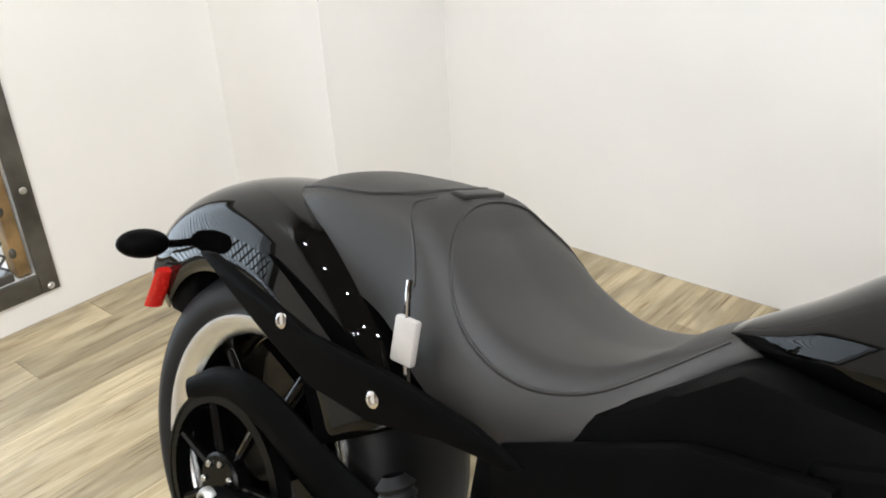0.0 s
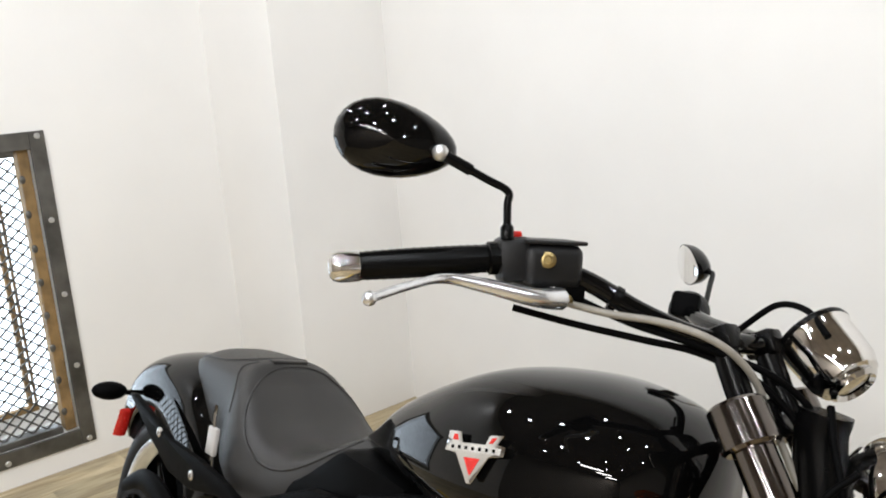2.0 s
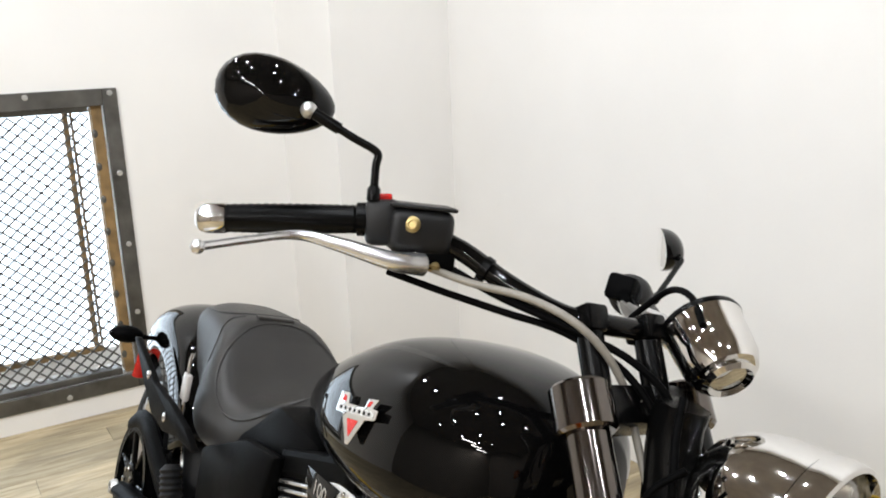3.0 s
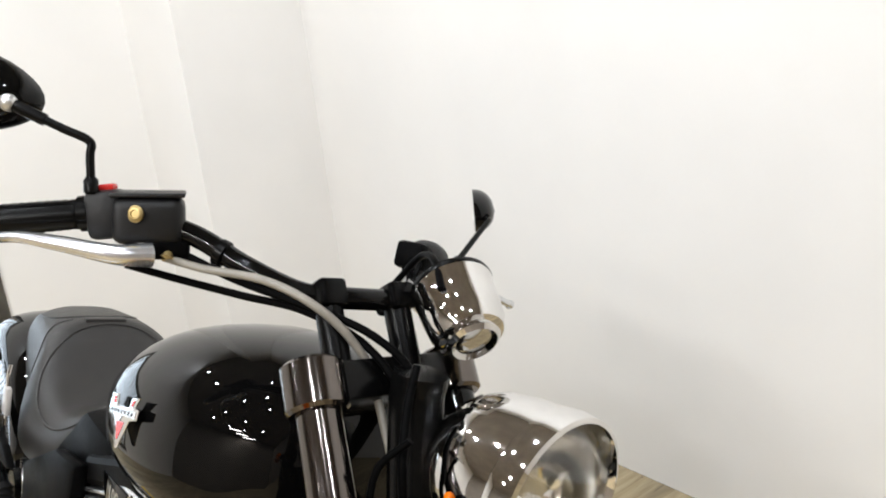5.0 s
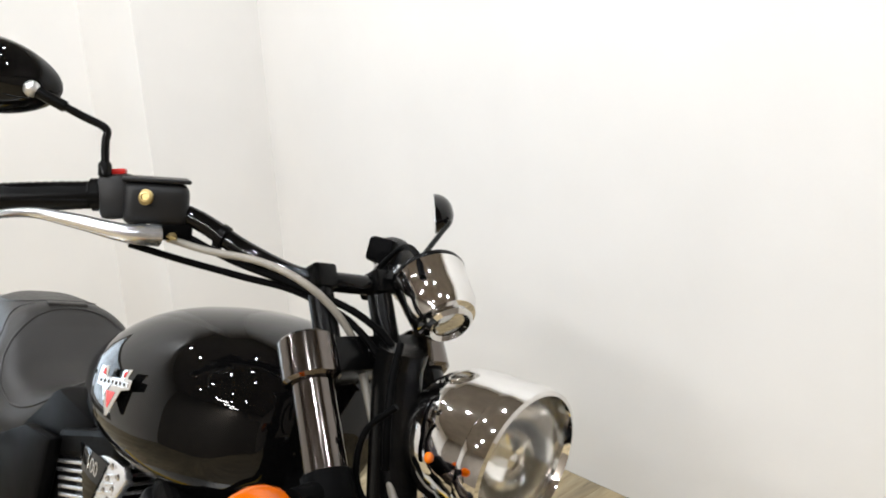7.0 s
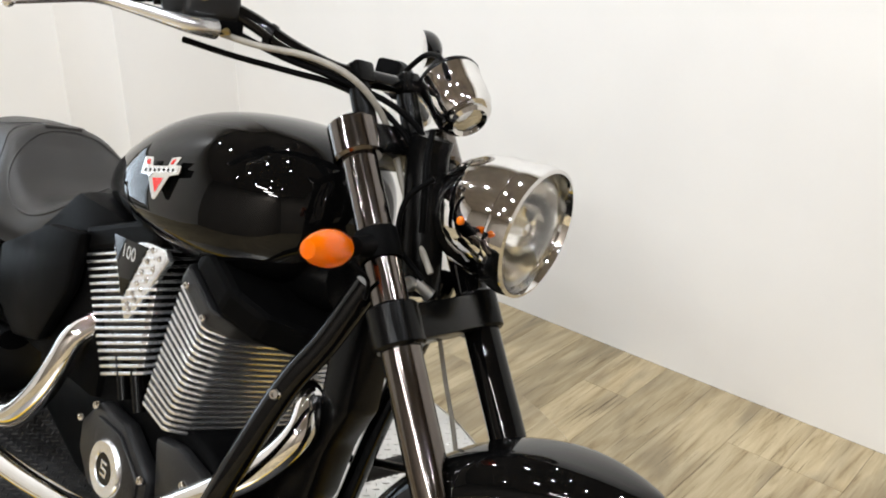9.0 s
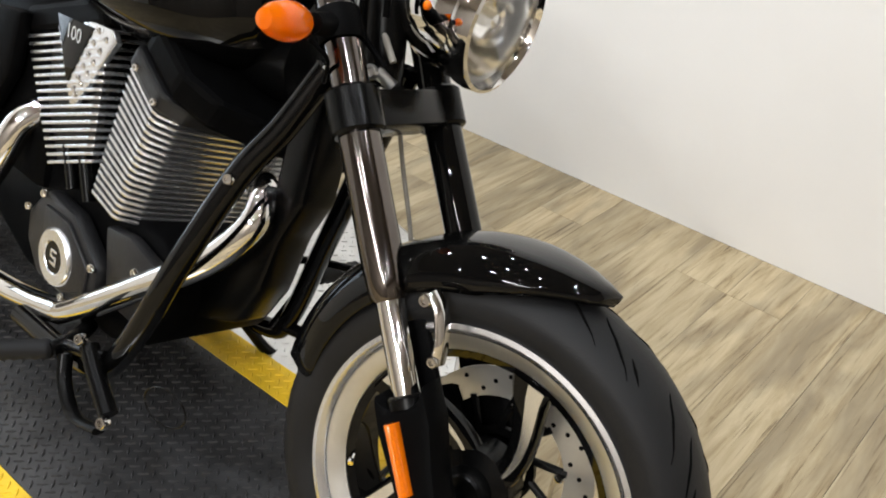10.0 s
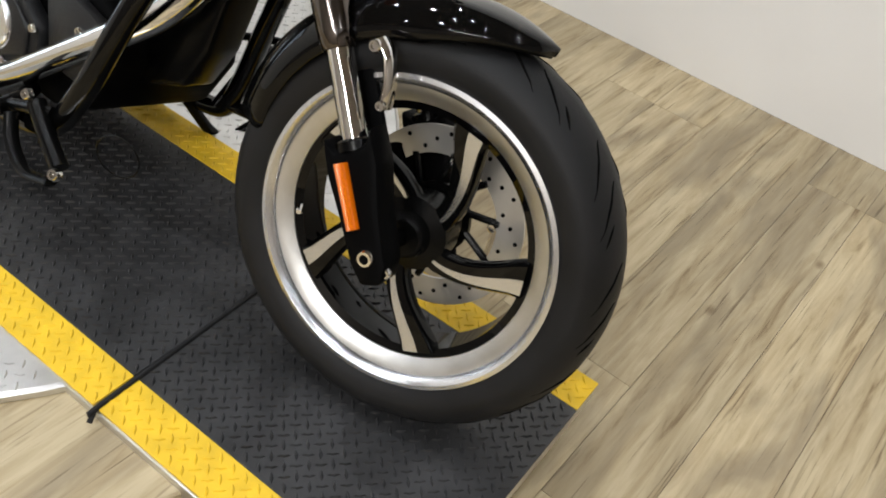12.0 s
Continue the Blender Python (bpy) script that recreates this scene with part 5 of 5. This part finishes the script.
# fender bracket, caliper
br = new("fender_bracket")
br.parent = bike
bm = bmesh.new()
add_tube(bm, [(-0.069, -0.100, 0.554), (-0.051, -0.100, 0.540), (-0.039, -0.098, 0.508), (-0.036, -0.096, 0.476)], 0.0125, 12, flat=0.6)
part("chrome_arm", bm, CHROME, br, "polished chrome bracket arm")
bm = bmesh.new()
add_box(bm, (-0.012, -0.006, -0.10), (0.03, 0.006, 0.06), 0.004, Matrix.Translation(fork(0.24, 0) + NSTEER * 0.032) @ Matrix((WFWD, NSTEER, U)).transposed().to_4x4())
part("black_arm", bm, BLACKMATT, br)
bm = bmesh.new()
bolt_head(bm, (-0.069, -0.108, 0.546), -NSTEER, 0.0095, 0.008)
part("bracket_bolt", bm, CHROME, br)
bm = bmesh.new()
bolt_head(bm, (-0.036, -0.104, 0.480), -NSTEER, 0.008, 0.008)
part("bracket_bolt", bm, CHROME, br)
bm = bmesh.new()
bolt_head(bm, fork(-0.03, 0) + WFWD * 0.02 - NSTEER * 0.012, -NSTEER, 0.0075, 0.007)
part("bracket_bolt", bm, CHROME, br)
cal = new("brake_caliper")
cal.parent = bike
cm = Matrix((WFWD, NSTEER, U)).transposed().to_4x4()
cm.translation = fork(0.07, 1) - NSTEER * 0.035 - WFWD * 0.05
part("body", box((-0.04, -0.03, -0.05), (0.03, 0.03, 0.05), 0.012, cm), BLACKMATT, cal)
# shock with ribbed boot
bm = bmesh.new()
prof = [(0.014, 0.0)]
for k in range(22):
    prof.append((0.026 if k % 2 else 0.0215, 0.006 + k * 0.0065))
prof.append((0.014, 0.155))
add_lathe(bm, prof, axis_frame((-1.475, -0.155, 0.27), (-0.42, -0.05, 0.9)), 24)
part("shock_boot", bm, RUBBER, bike, "ribbed black rubber boot")
# foot controls
fc = new("foot_control")
fc.parent = bike
fc.location = (-0.038, 0, -0.043)
bm = bmesh.new()
prof = [(0.008, 0.0)]
for k in range(14):
    prof.append((0.0185 if k % 2 else 0.016, 0.006 + k * 0.0075))
prof.append((0.010, 0.118))
add_lathe(bm, prof, axis_frame((-0.655, -0.205, 0.195), (-0.45, -0.88, -0.1)), 20)
part("footpeg", bm, RUBBER, fc, "ribbed rubber footpeg")
bm = bmesh.new()
add_tube(bm, [(-0.70, -0.12, 0.20), (-0.67, -0.16, 0.20), (-0.65, -0.215, 0.195)], 0.014, 12)
add_tube(bm, [(-0.64, -0.19, 0.205), (-0.57, -0.20, 0.235), (-0.53, -0.19, 0.245)], 0.011, 12)
part("peg_mount", bm, BLACK, fc)
bm = bmesh.new()
add_tube(bm, [(-0.562, -0.20, 0.250), (-0.52, -0.205, 0.22), (-0.465, -0.21, 0.185)], 0.015, 14)
part("master_cylinder", bm, BLACK, fc)
bm = bmesh.new()
bolt_head(bm, (-0.565, -0.212, 0.262), (0.2, -0.9, 0.3), 0.01, 0.01)
part("fitting", bm, CHROME, fc)
bm = bmesh.new()
bolt_head(bm, (-0.452, -0.222, 0.182), (0.2, -0.9, 0.3), 0.011, 0.012)
part("fitting", bm, CHROME, fc)
bm = bmesh.new()
add_tube(bm, [(-0.625, -0.20, 0.20), (-0.60, -0.21, 0.165), (-0.54, -0.22, 0.14), (-0.46, -0.225, 0.165)], 0.012, 10, flat=0.6)
part("brake_pedal", bm, BLACK, fc)
bm = bmesh.new()
ringpts = [(-0.343 + 0.047 * math.cos(a), -0.205 - 0.012 * math.sin(a), 0.272 + 0.036 * math.sin(a) + 0.018 * math.cos(a)) for a in (2 * math.pi * k / 16 for k in range(16))]
add_tube(bm, [*ringpts, ringpts[0]], 0.0014, 8, n=3)
part("wire_loop", bm, BLACK, fc)
# left foot controls seen past the front wheel
lf = new("left_foot_control")
lf.parent = bike
bm = bmesh.new()
prof = [(0.008, 0.0)]
for k in range(14):
    prof.append((0.0185 if k % 2 else 0.016, 0.006 + k * 0.0075))
prof.append((0.010, 0.118))
add_lathe(bm, prof, axis_frame((-0.60, 0.25, 0.275), (0.05, 1, 0.05)), 20)
part("footpeg", bm, RUBBER, lf)
bm = bmesh.new()
add_tube(bm, [(-0.62, 0.19, 0.16), (-0.61, 0.22, 0.22), (-0.60, 0.25, 0.275)], 0.012, 10)
add_tube(bm, [(-0.62, 0.2, 0.17), (-0.54, 0.23, 0.17), (-0.46, 0.25, 0.17)], 0.013, 10)
add_tube(bm, [(-0.66, 0.2, 0.29), (-0.58, 0.22, 0.32), (-0.48, 0.24, 0.345)], 0.008, 10)
part("lever_arm", bm, BLACK, lf)
bm = bmesh.new()
add_tube(bm, [(-0.70, 0.18, 0.14), (-0.66, 0.26, 0.06), (-0.62, 0.33, 0.115)], 0.012, 10)
part("side_stand", bm, BLACK, bike)

# floor planks, laid along y
PW, PL = 0.152, 1.22
plank_meshes = {}


def plank_mesh(ln):
    key = round(ln, 3)
    if key not in plank_meshes:
        b2 = box((0.0004, 0.0004, -0.006), (PW - 0.0004, ln - 0.0004, 0.0), 0.0008)
        me2 = bpy.data.meshes.new("plank")
        b2.to_mesh(me2)
        b2.free()
        me2.materials.append(WOOD)
        plank_meshes[key] = me2
    return plank_meshes[key]


rng = random.Random(4)
x = WALL_W
while x < FAR_E:
    y = FAR_S - rng.choice((0.0, 0.3, 0.6, 0.9))
    while y < WALL_N:
        y0 = max(y, FAR_S)
        ln = min(y + PL, WALL_N) - y0
        if ln > 0.03 and x + PW < FAR_E + 0.1:
            o = new("plank", plank_mesh(ln))
            o.location = (x, y0, 0)
            o.parent = floor
        y += PL
    x += PW
